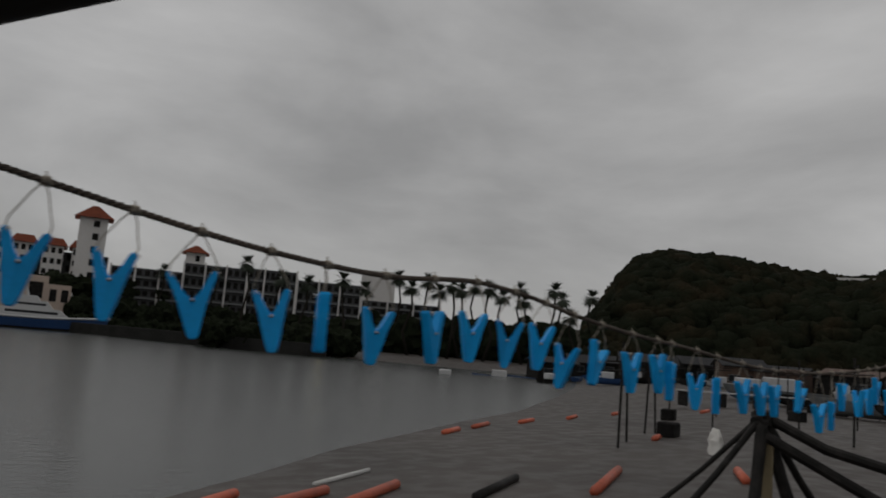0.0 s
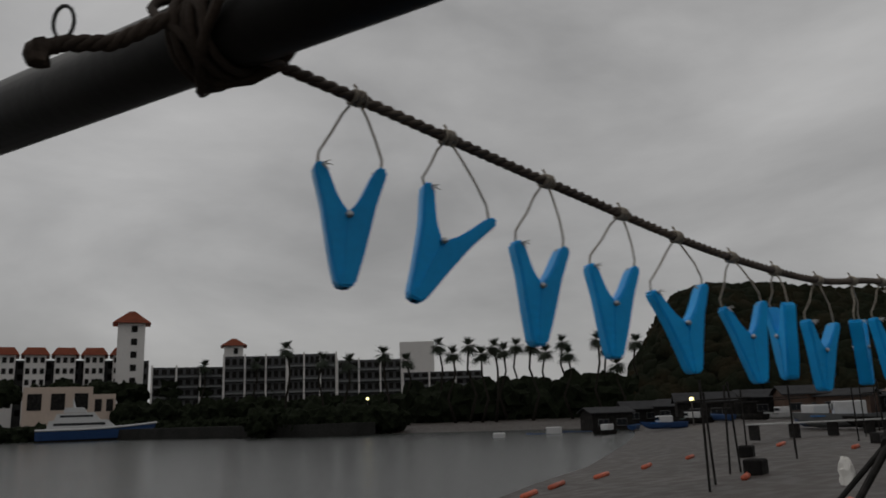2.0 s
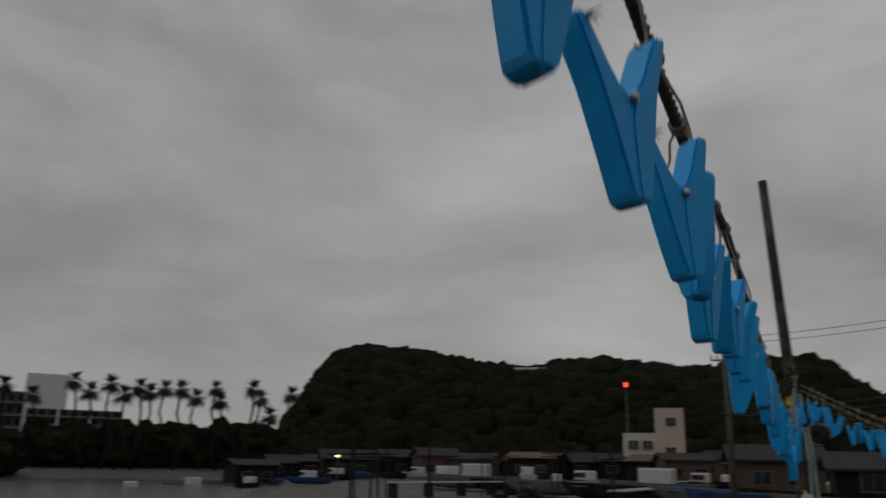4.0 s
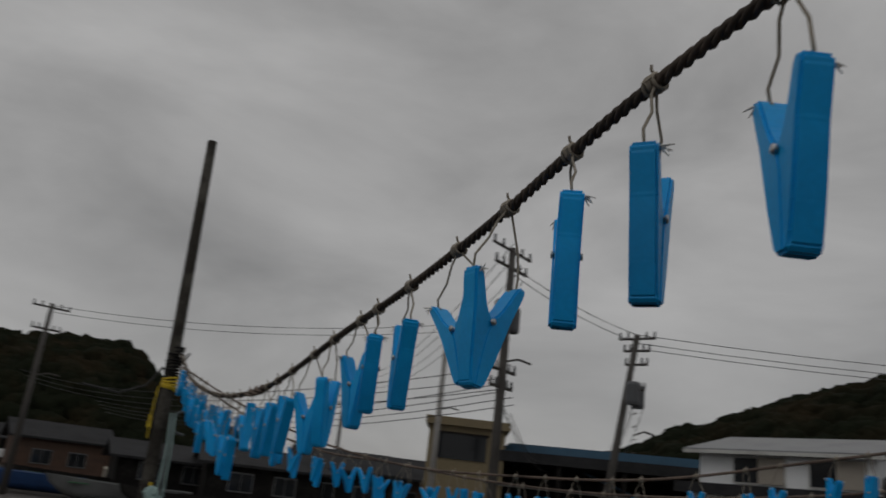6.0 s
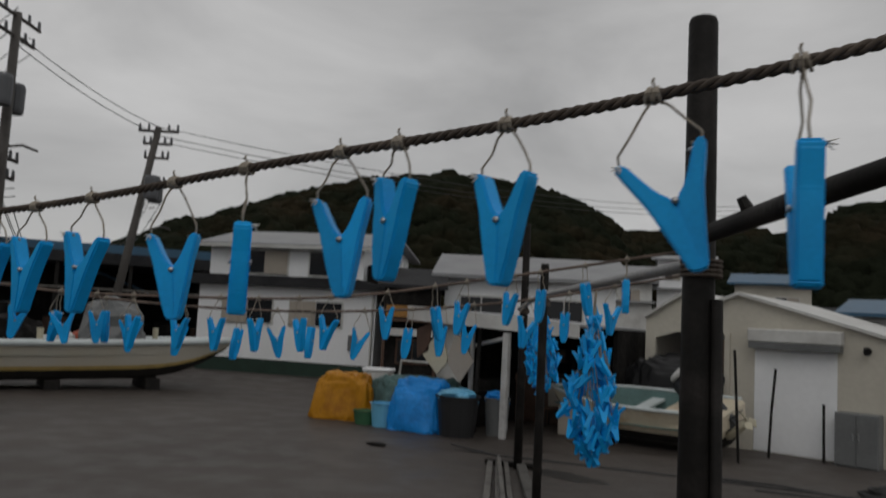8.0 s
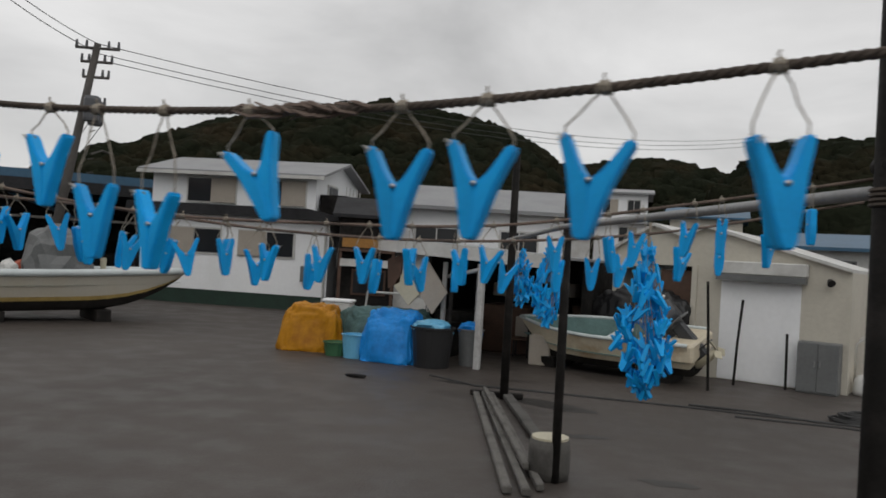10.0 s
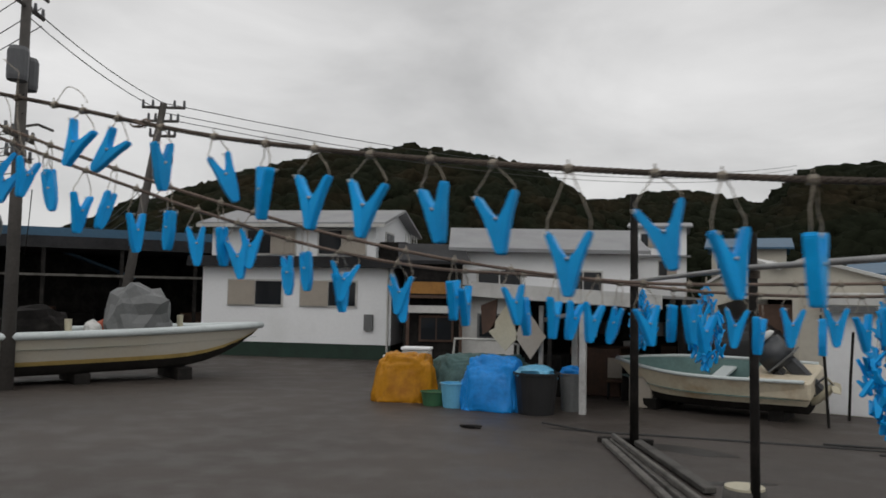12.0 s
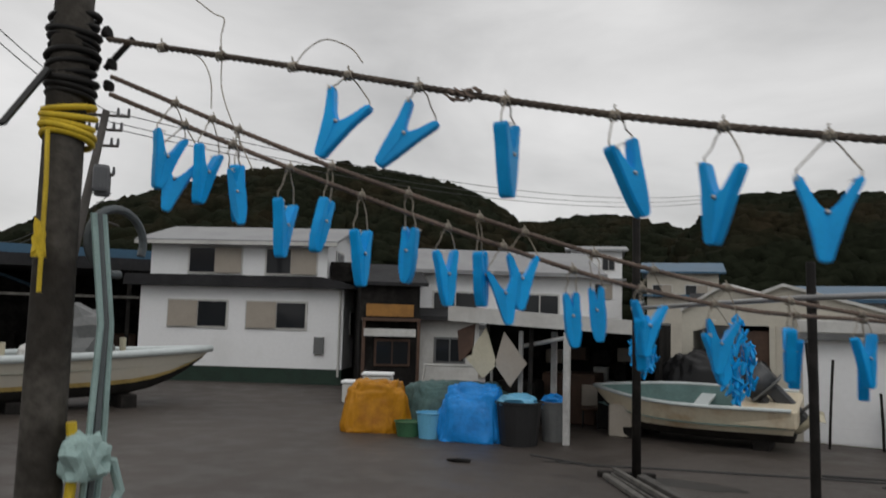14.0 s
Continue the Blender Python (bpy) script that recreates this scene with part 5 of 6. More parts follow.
def hull_mesh(L, B, H, sheer, flare, z0, z1):
    """A shell of a boat between two heights (shares of its depth); the bow is at +x."""
    bm = bmesh.new()
    n, k = 18, 5
    rings = []
    for i in range(n + 1):
        f = i / n
        x = -L / 2 + L * f
        half = B / 2 * (1 - max(0, (f - 0.45) / 0.55) ** 2.3) * (0.9 + 0.1 * min(1, f * 3))
        top = H + sheer * max(0, f - 0.3) ** 2
        keel = 0.05 * H + 0.75 * H * max(0, (f - 0.72) / 0.28) ** 2.2
        row = []
        for s in (-1, 1):
            col = []
            for j in range(k + 1):
                g = z0 + (z1 - z0) * j / k
                w = half * (0.55 + 0.45 * g**flare) if g > 0.01 else half * 0.12
                w = max(w * (1 if f < 0.999 else 0.02), 0.015)
                col.append(bm.verts.new((x + 0.12 * L * max(0, f - 0.75) * g, s * w, keel + (top - keel) * g)))
            row.append(col)
        rings.append(row)
    for a, b in zip(rings, rings[1:]):
        for s in (0, 1):
            for j in range(k):
                bm.faces.new((a[s][j], b[s][j], b[s][j + 1], a[s][j + 1]))
        if z0 < 0.02:
            bm.faces.new((a[0][0], a[1][0], b[1][0], b[0][0]))
    for e in (rings[0], rings[-1]):
        for j in range(k):
            bm.faces.new((e[0][j], e[1][j], e[1][j + 1], e[0][j + 1]))
    bmesh.ops.recalc_face_normals(bm, faces=bm.faces)
    return bm


def edge_line(L, B, H, sheer, s, n=18):
    out = []
    for i in range(n + 1):
        f = i / n
        half = B / 2 * (1 - max(0, (f - 0.45) / 0.55) ** 2.3) * (0.9 + 0.1 * min(1, f * 3))
        out.append((-L / 2 + L * f + 0.12 * L * max(0, f - 0.75), s * max(half, 0.02), H + sheer * max(0, f - 0.3) ** 2))
    return out


def boat(name, label, at, rz, L, B, H, sheer, upper, stripe, lower, gunwale, deck, deck_z):
    b = thing(name, label, "boat", at, rz)
    part("bottom", hull_mesh(L, B, H, sheer, 0.6, 0, 0.3), lower, b, smooth=True)
    part("boot_stripe", hull_mesh(L, B * 1.004, H, sheer, 0.6, 0.3, 0.4), stripe, b, smooth=True)
    part("topside", hull_mesh(L, B, H, sheer, 0.6, 0.4, 1.0), upper, b, smooth=True)
    for s in (-1, 1):
        part("gunwale", tube(edge_line(L, B, H, sheer, s), 0.05 * L / 5, 8), gunwale, b, smooth=True)
    bm = bmesh.new()
    l, r = edge_line(L * 0.97, B * 0.94, deck_z, sheer * 0.9, -1), edge_line(L * 0.97, B * 0.94, deck_z, sheer * 0.9, 1)
    for i in range(len(l) - 1):
        bm.faces.new([bm.verts.new(p) for p in (l[i], l[i + 1], r[i + 1], r[i])])
    part("deck", bm, deck, b)
    return b


def outboard(b, at, k=1.0):
    """An outboard kicked up over the stern: tapered cowling with a pale top, midsection, plate, gearcase and propeller."""
    bm = bmesh.new()
    bmesh.ops.create_cube(bm, size=1, matrix=Matrix.Translation((0.02 * k, 0, 0.26 * k)) @ Matrix.Diagonal((0.5 * k, 0.36 * k, 0.46 * k, 1)))
    for v in bm.verts:
        if v.co.z > 0.2 * k:
            v.co.x, v.co.y = v.co.x * 0.86 + 0.03 * k, v.co.y * 0.82
        elif v.co.x < 0:
            v.co.x *= 0.75
    bmesh.ops.bevel(bm, geom=list(bm.edges), offset=0.07 * k, segments=3, affect="EDGES")
    m = part("outboard_motor", bm, M_MOTOR, b, "tilted grey outboard motor", True)
    m.matrix_basis = Matrix.Translation(at) @ Matrix.Rotation(radians(42), 4, "Y")
    part("cowl_cap", lump((0.4 * k, 0.28 * k, 0.1 * k), 3, 0.06, 3), M_OFFWHITE, m, "pale cowl top", True).location = (0.03 * k, 0, 0.46 * k)
    part("band", bx((0.01 * k, 0, 0.1 * k), (0.47 * k, 0.372 * k, 0.03 * k), 0.01), M_LOCKER, m)
    part("leg", bx((-0.03 * k, 0, -0.25 * k), (0.2 * k, 0.13 * k, 0.62 * k), 0.04), M_MOTOR, m)
    part("plate", bx((-0.08 * k, 0, -0.42 * k), (0.36 * k, 0.2 * k, 0.02 * k), 0.006), M_MOTOR, m)
    part("gearcase", tube([(-0.22 * k, 0, -0.58 * k), (-0.1 * k, 0, -0.58 * k), (0.12 * k, 0, -0.58 * k), (0.2 * k, 0, -0.58 * k)], [0.05 * k, 0.075 * k, 0.065 * k, 0.02 * k], 12), M_CREAM, m, smooth=True)
    part("bracket", bx((0.2 * k, 0, -0.12 * k), (0.14 * k, 0.26 * k, 0.34 * k), 0.02), M_BLACK, m)
    part("tiller", tube([(0.25 * k, 0, 0.06 * k), (0.6 * k, 0.05 * k, 0.02 * k)], 0.025 * k, 7), M_BLACK, m)
    bm = bmesh.new()
    for j in range(3):
        add_box(bm, (0, 0, 0.1 * k), (0.02, 0.11 * k, 0.17 * k), Matrix.Translation((-0.25 * k, 0, -0.58 * k)) @ Matrix.Rotation(j * 2.094, 4, "X") @ Matrix.Rotation(0.5, 4, "Z"), 0.008)
    part("propeller", bm, M_CREAM, m, "cream propeller")


sk = boat("skiff", "small cream fishing skiff with rust stains and outboard", (7.75, -17.0, 0.12), 176 + 180, 4.0, 1.75, 0.8, 0.14, M_HULL2, M_HULL2, M_HULLBOT, M_GUNW, M_INNER, 0.42)
sk.matrix_basis = pose(7.62, -16.2, 0.2, -10, 0, -8)
part("lining", hull_mesh(3.9, 1.65, 0.8, 0.14, 0.6, 0.5, 0.98), M_INNER, sk, "grey-green painted inside", True)
outboard(sk, (-1.62, 0.15, 0.98), 1.4)
part("thwart", bx((-0.2, 0, 0.62), (0.3, 1.5, 0.06), 0.01), M_GUNW, sk)
part("motor_well", bx((-1.5, 0, 0.6), (1.2, 1.5, 0.4), 0.05), M_HULL2, sk)
for x in (-1.4, 1.2):
    part("chock", bx((x, 0.05, -0.12), (0.3, 1.0, 0.5), 0.01), M_POST, sk)
tp = thing("tarp_heap", "black tarpaulin heap behind the skiff", "heap", (7.2, -17.6, 0), -8)
part("sheet", draped((2.7, 0.7, 1.95), 7), M_BLACK, tp, smooth=True)

bb = boat("fishing_boat", "large off-white fishing boat with an ochre stripe, on blocks", (23.1, -12.2, 0.35), 0, 9.8, 2.7, 1.12, 0.1, M_HULL, M_STRIPE, M_HULLBOT, M_GUNW, M_INNER, 0.78)
bb.matrix_basis = pose(23.0, -12.3, 0.16, 0, -1.3, -116)
outboard(bb, (-4.95, 0.2, 1.0), 1.5)
for x, y, sx, sy, sz, m, nm in ((-1.0, 0, 1.6, 1.2, 1.0, M_DARK, "engine_box"), (0.8, 0.3, 0.7, 0.5, 0.6, M_ORANGE, "fender_pile"), (1.6, 0, 1.7, 1.4, 1.5, M_LOCKER, "covered_winch"), (-2.7, 0, 1.0, 1.2, 0.7, M_DARK, "gear_pile"), (0.3, -0.5, 0.5, 0.4, 0.6, M_OFFWHITE, "white_box"), (-3.7, 0, 0.7, 0.9, 0.8, M_BLUESHEET, "blue_sheet")):
    part(nm, lump((sx, sy, sz), x * 3 + 1, 0.25, 3), m, bb).location = (x, y, 0.78)
for x, y in ((-2.0, 0.9), (2.9, 0.5), (-0.4, -1.1)):
    part("bollard", tube([(x, y, 0.8), (x, y, 1.5)], [0.07, 0.09], 10), M_CREAM, bb)
for x in (-3, 0, 2.6):
    part("block", bx((x, 0, -0.14), (0.4, 1.8, 0.5), 0.02), M_POST, bb)
hp = thing("covered_heap", "heap under a bright blue sheet by the boat's stern", "heap", (25.6, -6.6, 0), 0)
part("sheet", draped((2.6, 1.8, 1.5), 3.3), M_BLUESHEET, hp, smooth=True)


# ---- utility poles and their wires ----
def utility_pole(at, top, arms, can=True, m=None, lean=(0.0, 0.0)):
    u = thing("utility_pole", "dark utility pole with crossarms and insulators", "utility pole", (*at, 0), 0, "utility poles")
    part("shaft", tube([(-lean[0], -lean[1], -0.5), (0, 0, top)], [0.17, 0.11], 12), m or M_UPOLE, u, smooth=True)
    for z, half, az in arms:
        d = Vector((math.cos(radians(az)), math.sin(radians(az)), 0))
        a = part("crossarm", tube([Vector((0, 0, z)) - d * half, Vector((0, 0, z)) + d * half], 0.05, 6), M_UPOLE, u)
        for k in (-0.95, -0.5, 0.5, 0.95):
            part("insulator", tube([Vector((0, 0, z + 0.03)) + d * half * k, Vector((0, 0, z + 0.25)) + d * half * k], [0.05, 0.035], 8), M_CAN, a)
    if can:
        for s in (-1, 1):
            c = part("transformer", lathe([(0.22, 0), (0.24, 0.1), (0.24, 0.7), (0.2, 0.8)], 14), M_CAN, u, "grey transformer can")
            c.location = (0.32 * s, -0.35 * s, top - 2.6)
    part("lamp_arm", tube([(0, 0, top - 3.6), (0.2, -0.6, top - 3.4), (0.3, -1.1, top - 3.45)], 0.035, 6), M_UPOLE, u)
    for k in range(4):
        part("step_bolt", tube([(-0.25, 0.1, top - 4.2 + k * 0.45), (0.25, -0.1, top - 4.2 + k * 0.45)], 0.018, 5), M_UPOLE, u)
    return u


utility_pole((22.6, -10.15), 9.85, ((9.75, 1.1, -60), (9.2, 0.9, -60), (6.0, 0.7, -60), (5.5, 0.6, -60)))
utility_pole((24.95, -16.7), 8.6, ((8.45, 0.7, 30), (8.0, 0.5, 30), (7.5, 0.42, 30), (6.6, 0.35, 30)), lean=(-0.92, -0.94))
utility_pole((45, 4.0), 9.2, ((9.0, 0.9, -70), (7.9, 0.7, -70)), False)
utility_pole((1.5 + 37 * math.cos(radians(-22.4)), 0.4 + 37 * math.sin(radians(-22.4))), 9.6, (), False, M_CONC)
utility_pole((1.5 + 60 * math.cos(radians(-15.6)), 0.4 + 60 * math.sin(radians(-15.6))), 8.0, ((7.8, 0.5, -70),), False)
WIRES = (((22.6, -10.15, 10.0), (70, -20, 12), 4, 0.5), ((22.6, -10.15, 6.1), (60, 6, 7.0), 3, 0.4), ((22.6, -10.15, 5.6), (48, 1.0, 5.0), 4, 0.25), ((22.6, -10.15, 9.3), (24.95, -16.7, 8.6), 2, 0.3), ((24.95, -16.7, 8.6), (8, -60, 12.5), 3, 0.35),
         ((24.95, -16.7, 6.5), (60, -40, 8.0), 3, 0.3), ((22.6, -10.15, 5.2), (40, -22, 4.6), 3, 0.3), ((45, 4, 9.1), (38, -14, 10.4), 2, 0.4))
for a, b, n, gap in WIRES:
    for k in range(n):
        w = thing("overhead_wire", "black overhead wire sagging between poles", "wire", a, 0, "overhead wires")
        off = Vector((0.25 * (k % 2), -0.2 * k, -gap * k * 0.7))
        d = Vector(b) - Vector(a)
        part("wire", tube([d * f + off + Vector((0, 0, -0.028 * d.length * 4 * f * (1 - f))) for f in (i / 14 for i in range(15))], 0.014, 5), M_WIRE, w)

# ---- the beach ----
def lying(name, label, cat, a, b, r, m, group):
    za, zb = height_at(*a) + r * 0.7, height_at(*b) + r * 0.7
    o = thing(name, label, cat, (a[0], a[1], za), 0, group)
    part("pipe", tube([(0, 0, 0), (b[0] - a[0], b[1] - a[1], zb - za)], r, 12), m, o, smooth=True)
for a, b in (((6.4, 11.6), (8.9, 13.2)), ((8.0, 11.3), (10.6, 12.4)), ((9.4, 10.5), (12.3, 12.1)), ((14.9, 8.6), (18.3, 10.3)), ((19.0, 7.2), (20.6, 8.2)), ((22.5, 21.3), (24.2, 22.2)), ((25.5, 22.6), (27.6, 23.7)), ((29.5, 23.4), (31.4, 24.2)), ((34, 24), (36, 25)), ((39.5, 25), (41, 25.6)), ((27, 14.6), (28, 15)), ((46, 23), (48, 23.6)), ((42, 17), (43.5, 17.4))):
    lying("orange_pipe", "faded orange float pipe lying on the sand", "pipe", a, b, 0.11, M_ORANGE, "pipes on the sand")
lying("white_pole", "thin white pole lying on wet sand", "pole", (11.0, 13.4), (13.4, 14.5), 0.06, M_OFFWHITE, "poles on the sand")
lying("dark_beam", "dark beam lying on the sand", "beam", (12.5, 9.8), (15.2, 11.1), 0.1, M_POST, "beams on the sand")
bp = random.Random(8)
for (x, y), h, lean in (((23.6, 13.9), 3.6, 0.1), ((25.8, 15.0), 3.2, -0.15), ((29.5, 16.6), 3.5, 0.3), ((30.2, 16.5), 3.6, -0.3), ((38.5, 20.8), 3.4, 0.05), ((36, 17), 3.3, 0.0), ((44, 21), 3.5, 0.1), ((41, 15), 3.4, -0.1), ((50, 20), 3.2, 0), ((56, 22), 3.4, 0.1), ((46, 14), 3.5, 0.1), ((62, 18), 3.5, 0), ((52, 12), 3.4, -0.1), ((66, 25), 3.4, 0.1), ((34, 10), 3.5, 0.05), ((40, 9), 3.3, -0.05)):
    z = height_at(x, y)
    o = thing("beach_stake", "thin dark drying stake standing in the sand", "stake", (x, y, z), 0, "stakes on the beach")
    part("shaft", tube([(0, 0, -0.4), (lean, 0.05, h)], 0.045, 7), M_POST, o)
    part("crossbar", tube([(lean * 0.8 - 0.9, 0.4, h * 0.8), (lean * 0.8 + 0.9, -0.4, h * 0.82)], 0.03, 6), M_POST, o)
for x, y in ((38.8, 21.0), (62, 22.5), (29, 15.2), (48, 18)):
    o = thing("weight_block", "dark block anchoring a stake on the sand", "block", (x, y, height_at(x, y)), bp.uniform(0, 90), "blocks on the sand")
    part("block", bx((0, 0, 0.28), (0.9, 0.7, 0.6), 0.06), M_DARK, o)
tz = height_at(13.2, 4.2)
tr = thing("trestle", "dark timber trestle with a yellow board", "frame", (13.2, 4.2, tz), 0)
apex = 1.85 - tz
for x, y, z0, r0 in ((-1.3, 1.6, 0.0, 0.045), (-1.5, 0.9, 0.0, 0.06), (-0.9, -0.25, 0.0, 0.1), (0.35, -0.55, 0.0, 0.11), (1.6, -0.6, 0.0, 0.07)):
    part("leg", tube([(x * 0.03, y * 0.03, apex - 0.05), (x * 0.45, y * 0.45, apex * 0.52), (x, y, z0)], [r0, r0 * 0.9, r0], 9), M_POST, tr)
part("board", bx((-0.05, -0.12, apex * 0.5 - 0.1), (0.05, 0.17, apex - 0.45), 0.01), M_YELLOWB, tr)
part("beam", tube([(0, 0, apex), (0.25, -0.9, apex - 0.42), (0.6, -2.3, apex - 0.72)], 0.085, 9), M_POST, tr)
part("beam", tube([(-0.1, -0.05, apex - 0.3), (0.3, -1.1, apex - 0.85), (0.6, -2.0, apex - 1.3)], 0.09, 9), M_POST, tr)
part("post", tube([(0.6, -2.25, 0), (0.6, -2.25, apex - 0.6)], 0.08, 9), M_POST, tr)
part("lashing", lump((0.34, 0.34, 0.3), 2, 0.3, 3), M_POST, tr).location = (0, 0, apex - 0.2)
part("cloth", lump((0.12, 0.22, 0.4), 4, 0.4, 3), M_FRAY, tr).location = (-0.35, 0.62, apex - 0.72)


def small_boat(at, rz, L, cabin, m=None, top=None):
    b = thing("small_boat", "small boat drawn up on the far beach", "boat", at, rz, "boats on the beach")
    part("hull", hull_mesh(L, L * 0.28, L * 0.14, L * 0.06, 0.6, 0, 1.0), m or M_BOATW, b, smooth=True)
    part("deck", bx((-0.05 * L, 0, L * 0.125), (L * 0.8, L * 0.22, 0.05)), top or M_INNER, b)
    if cabin:
        c = part("cabin", bx((-0.02 * L, 0, L * 0.2), (L * 0.3, L * 0.19, L * 0.14), 0.08), M_BOATW, b)
        part("windscreen", bx((0.14 * L, 0, L * 0.215), (0.05, L * 0.16, L * 0.06)), M_GLASS, c)
    return b


for k in range(26):
    az = 46 - k * 1.9
    d = 118 + bp.uniform(-10, 14) if az > 26 else 82 + bp.uniform(-12, 24)
    x, y, _ = polar(az, d)
    small_boat((x, y, height_at(x, y) + 0.1), bp.uniform(0, 180), bp.uniform(5, 8.5), bp.random() < 0.6, bp.choice((M_BOATW, M_LOCKER, M_HULL, M_BOATB, M_DARK)), bp.choice((M_INNER, M_TEAL, M_BLUESHEET, M_DARK)))
for az, d, L, cabin, m, top in ((17, 62, 7.5, False, M_LOCKER, M_DARK), (13, 56, 7, False, M_DARK, M_BLUESHEET), (10, 60, 8, True, M_LOCKER, M_TEAL), (6.5, 52, 7, False, M_LOCKER, M_BLUESHEET), (4.2, 47, 6.5, False, M_BOATB, M_DARK), (1.0, 50, 7, False, M_DARK, M_TEAL), (-2.0, 42, 6.5, False, M_LOCKER, M_GREEN), (-6.0, 40, 6, False, M_DARK, M_DARK)):
    x, y = 1.5 + d * math.cos(radians(az)), 0.4 + d * math.sin(radians(az))
    small_boat((x, y, height_at(x, y) + 0.1), bp.uniform(60, 130), L, cabin, m, top)
for k, (x, y, L) in enumerate(((58, 25, 15), (70, 19, 16), (80, 12, 14), (52, 10, 12))):
    o = thing("drying_rack", "low pale rack of planks over the sand", "rack", (x, y, height_at(x, y)), -18 + 5 * k, "racks on the beach")
    for s in (-0.4, 0.0, 0.4):
        part("plank", bx((0, s, 1.0), (L, 0.22, 0.08)), M_WOODP, o)
    for j in range(5):
        part("leg", bx((-L / 2 + 0.3 + j * (L - 0.6) / 4, 0, 0.45), (0.12, 0.9, 1.0)), M_POST, o)
for k in range(20):
    az = 38 - k * 2.1
    d = 128 + bp.uniform(-8, 20) if az > 20 else 105 + bp.uniform(-10, 25)
    x, y, _ = polar(az, d)
    plain_house("harbour_house", "low harbour house with a dark pitched roof", (x, y, height_at(x, y)), facing(az) + bp.uniform(-25, 25), bp.uniform(5, 9), 6, bp.uniform(2.4, 3.4), bp.uniform(0.7, 1.3), bp.choice((M_DARK, M_BROWN, M_DARK, M_DARK)), bp.choice((M_TILE, M_TILE, M_TILE, M_BROWN)), [(-1.5, 1.5, 1.6, 1.0), (1.5, 1.5, 1.6, 1.0)], storey=False)
x, y, _ = polar(10.6, 122)
bg = thing("beige_building", "beige stepped building with a taller block", "building", (x, y, 0), facing(10.6))
part("low_block", span(-4.5, 4.2, 0, 8, 0, 7.2), M_BEIGEW, bg)
part("tall_block", span(0.2, 4.25, -0.1, 8, 0, 10.8), M_SALMON, bg)
for xx, z in ((-3, 5.5), (-1, 5.5), (2.4, 8.8), (2.2, 4.6)):
    window(bg, xx, z, 1.5, 1.3, -0.15)
x, y, _ = polar(12.3, 150)
rm = thing("radio_mast", "thin mast carrying a red warning lamp", "mast", (x, y, 0))
part("mast", tube([(0, 0, 0), (0, 0, 16.6)], [0.35, 0.15], 6), M_UPOLE, rm)
part("lamp", lathe([(0.3, 16.6), (0.35, 16.9), (0.25, 17.4)], 8), M_LAMPR, rm, "lit red warning lamp")
for az, d, z in ((55.3, 160, 6.2), (32.6, 118, 3.4)):
    x, y, _ = polar(az, d)
    sl = thing("street_lamp", "lit street lamp on a thin pole", "street lamp", (x, y, height_at(x, y)), 0, "street lamps")
    part("pole", tube([(0, 0, 0), (0, 0, z)], 0.09, 6), M_UPOLE, sl)
    part("lamp", lathe([(0.22, z), (0.3, z + 0.25), (0.2, z + 0.5)], 8), M_LAMPY, sl, "lit yellow lamp")
for az, el, w, d in ((20.5, 6.1, 11, 214), (17, 6.75, 14, 214)):
    x, y, _ = polar(az, d)
    z = 2.3 + d * math.tan(radians(el))
    ht = thing("hill_hotel", "long pale building on the wooded headland", "building", (x, y, z - 3), facing(az))
    part("wall", span(-w, w * 0.5, 0, 6, -6, 2.4), M_OFFWHITE, ht)
    part("roof_slab", span(-w - 0.5, w * 0.5 + 0.5, -1, 6, 2.4, 3.2), M_HOTEL, ht)
    for k in range(7):
        part("window", span(-w + 0.6 + k * w * 0.2, -w + 0.6 + k * w * 0.2 + w * 0.14, -0.1, 0, 0.3, 1.7), M_GLASS, ht)

# ---- the far side of the bay ----
def rise(el, d):
    return 2.4 + d * math.tan(radians(el))


def far_block(name, label, az0, az1, d, el0, el1, wall, floors, bays, depth=14, roof=None, opening=(0.2, 0.8)):
    """A building between two bearings; its windows and balcony bays are boxes of their own, near-black to stand for
    shaded recesses.
    """
    a = (az0 + az1) / 2
    x, y, _ = polar(a, d)
    w = d * radians(abs(az0 - az1))
    z0, z1 = rise(el0, d), rise(el1, d)
    b = thing(name, label, "building", (x, y, z0), facing(a))
    h = z1 - z0
    part("wall", span(-w / 2, w / 2, 0, depth, -6, h), wall, b)
    for f in range(floors):
        for k in range(bays):
            cw, fh = w / bays, h / floors
            part("window", span(-w / 2 + cw * (k + opening[0]), -w / 2 + cw * (k + opening[1]), -0.12, -0.0, f * fh + fh * 0.3, f * fh + fh * 0.8), M_DARK, b)
    if roof:
        part("roof", prism([(-w / 2 - 1, h), (w / 2 + 1, h), (w / 2 - 0.5, h + 2.2), (-w / 2 + 0.5, h + 2.2)], -1, depth + 1), roof, b)
    return b, w, h


for k in range(7):
    a1 = 83 - k * 1.75
    far_block("hotel_wing", "white hotel wing with a red tiled roof", a1, a1 - 1.25, 262, 1.0, 4.55 + (0.15 if k == 1 else 0), M_HOTEL, 5, 3, 14, M_REDTILE)
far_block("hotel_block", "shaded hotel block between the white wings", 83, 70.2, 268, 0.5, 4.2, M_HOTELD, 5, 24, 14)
tw, w, h = far_block("hotel_tower", "white hotel tower with a red hipped cap", 72.3, 70.55, 258, 0.6, 6.7, M_HOTEL, 7, 1, 8, None, (0.5, 0.72))
part("cap", prism([(-w / 2 - 1.6, h), (w / 2 + 1.6, h), (0.8, h + 3.4), (-0.8, h + 3.4)], -1.6, 9.6), M_REDTILE, tw, "red hipped cap")
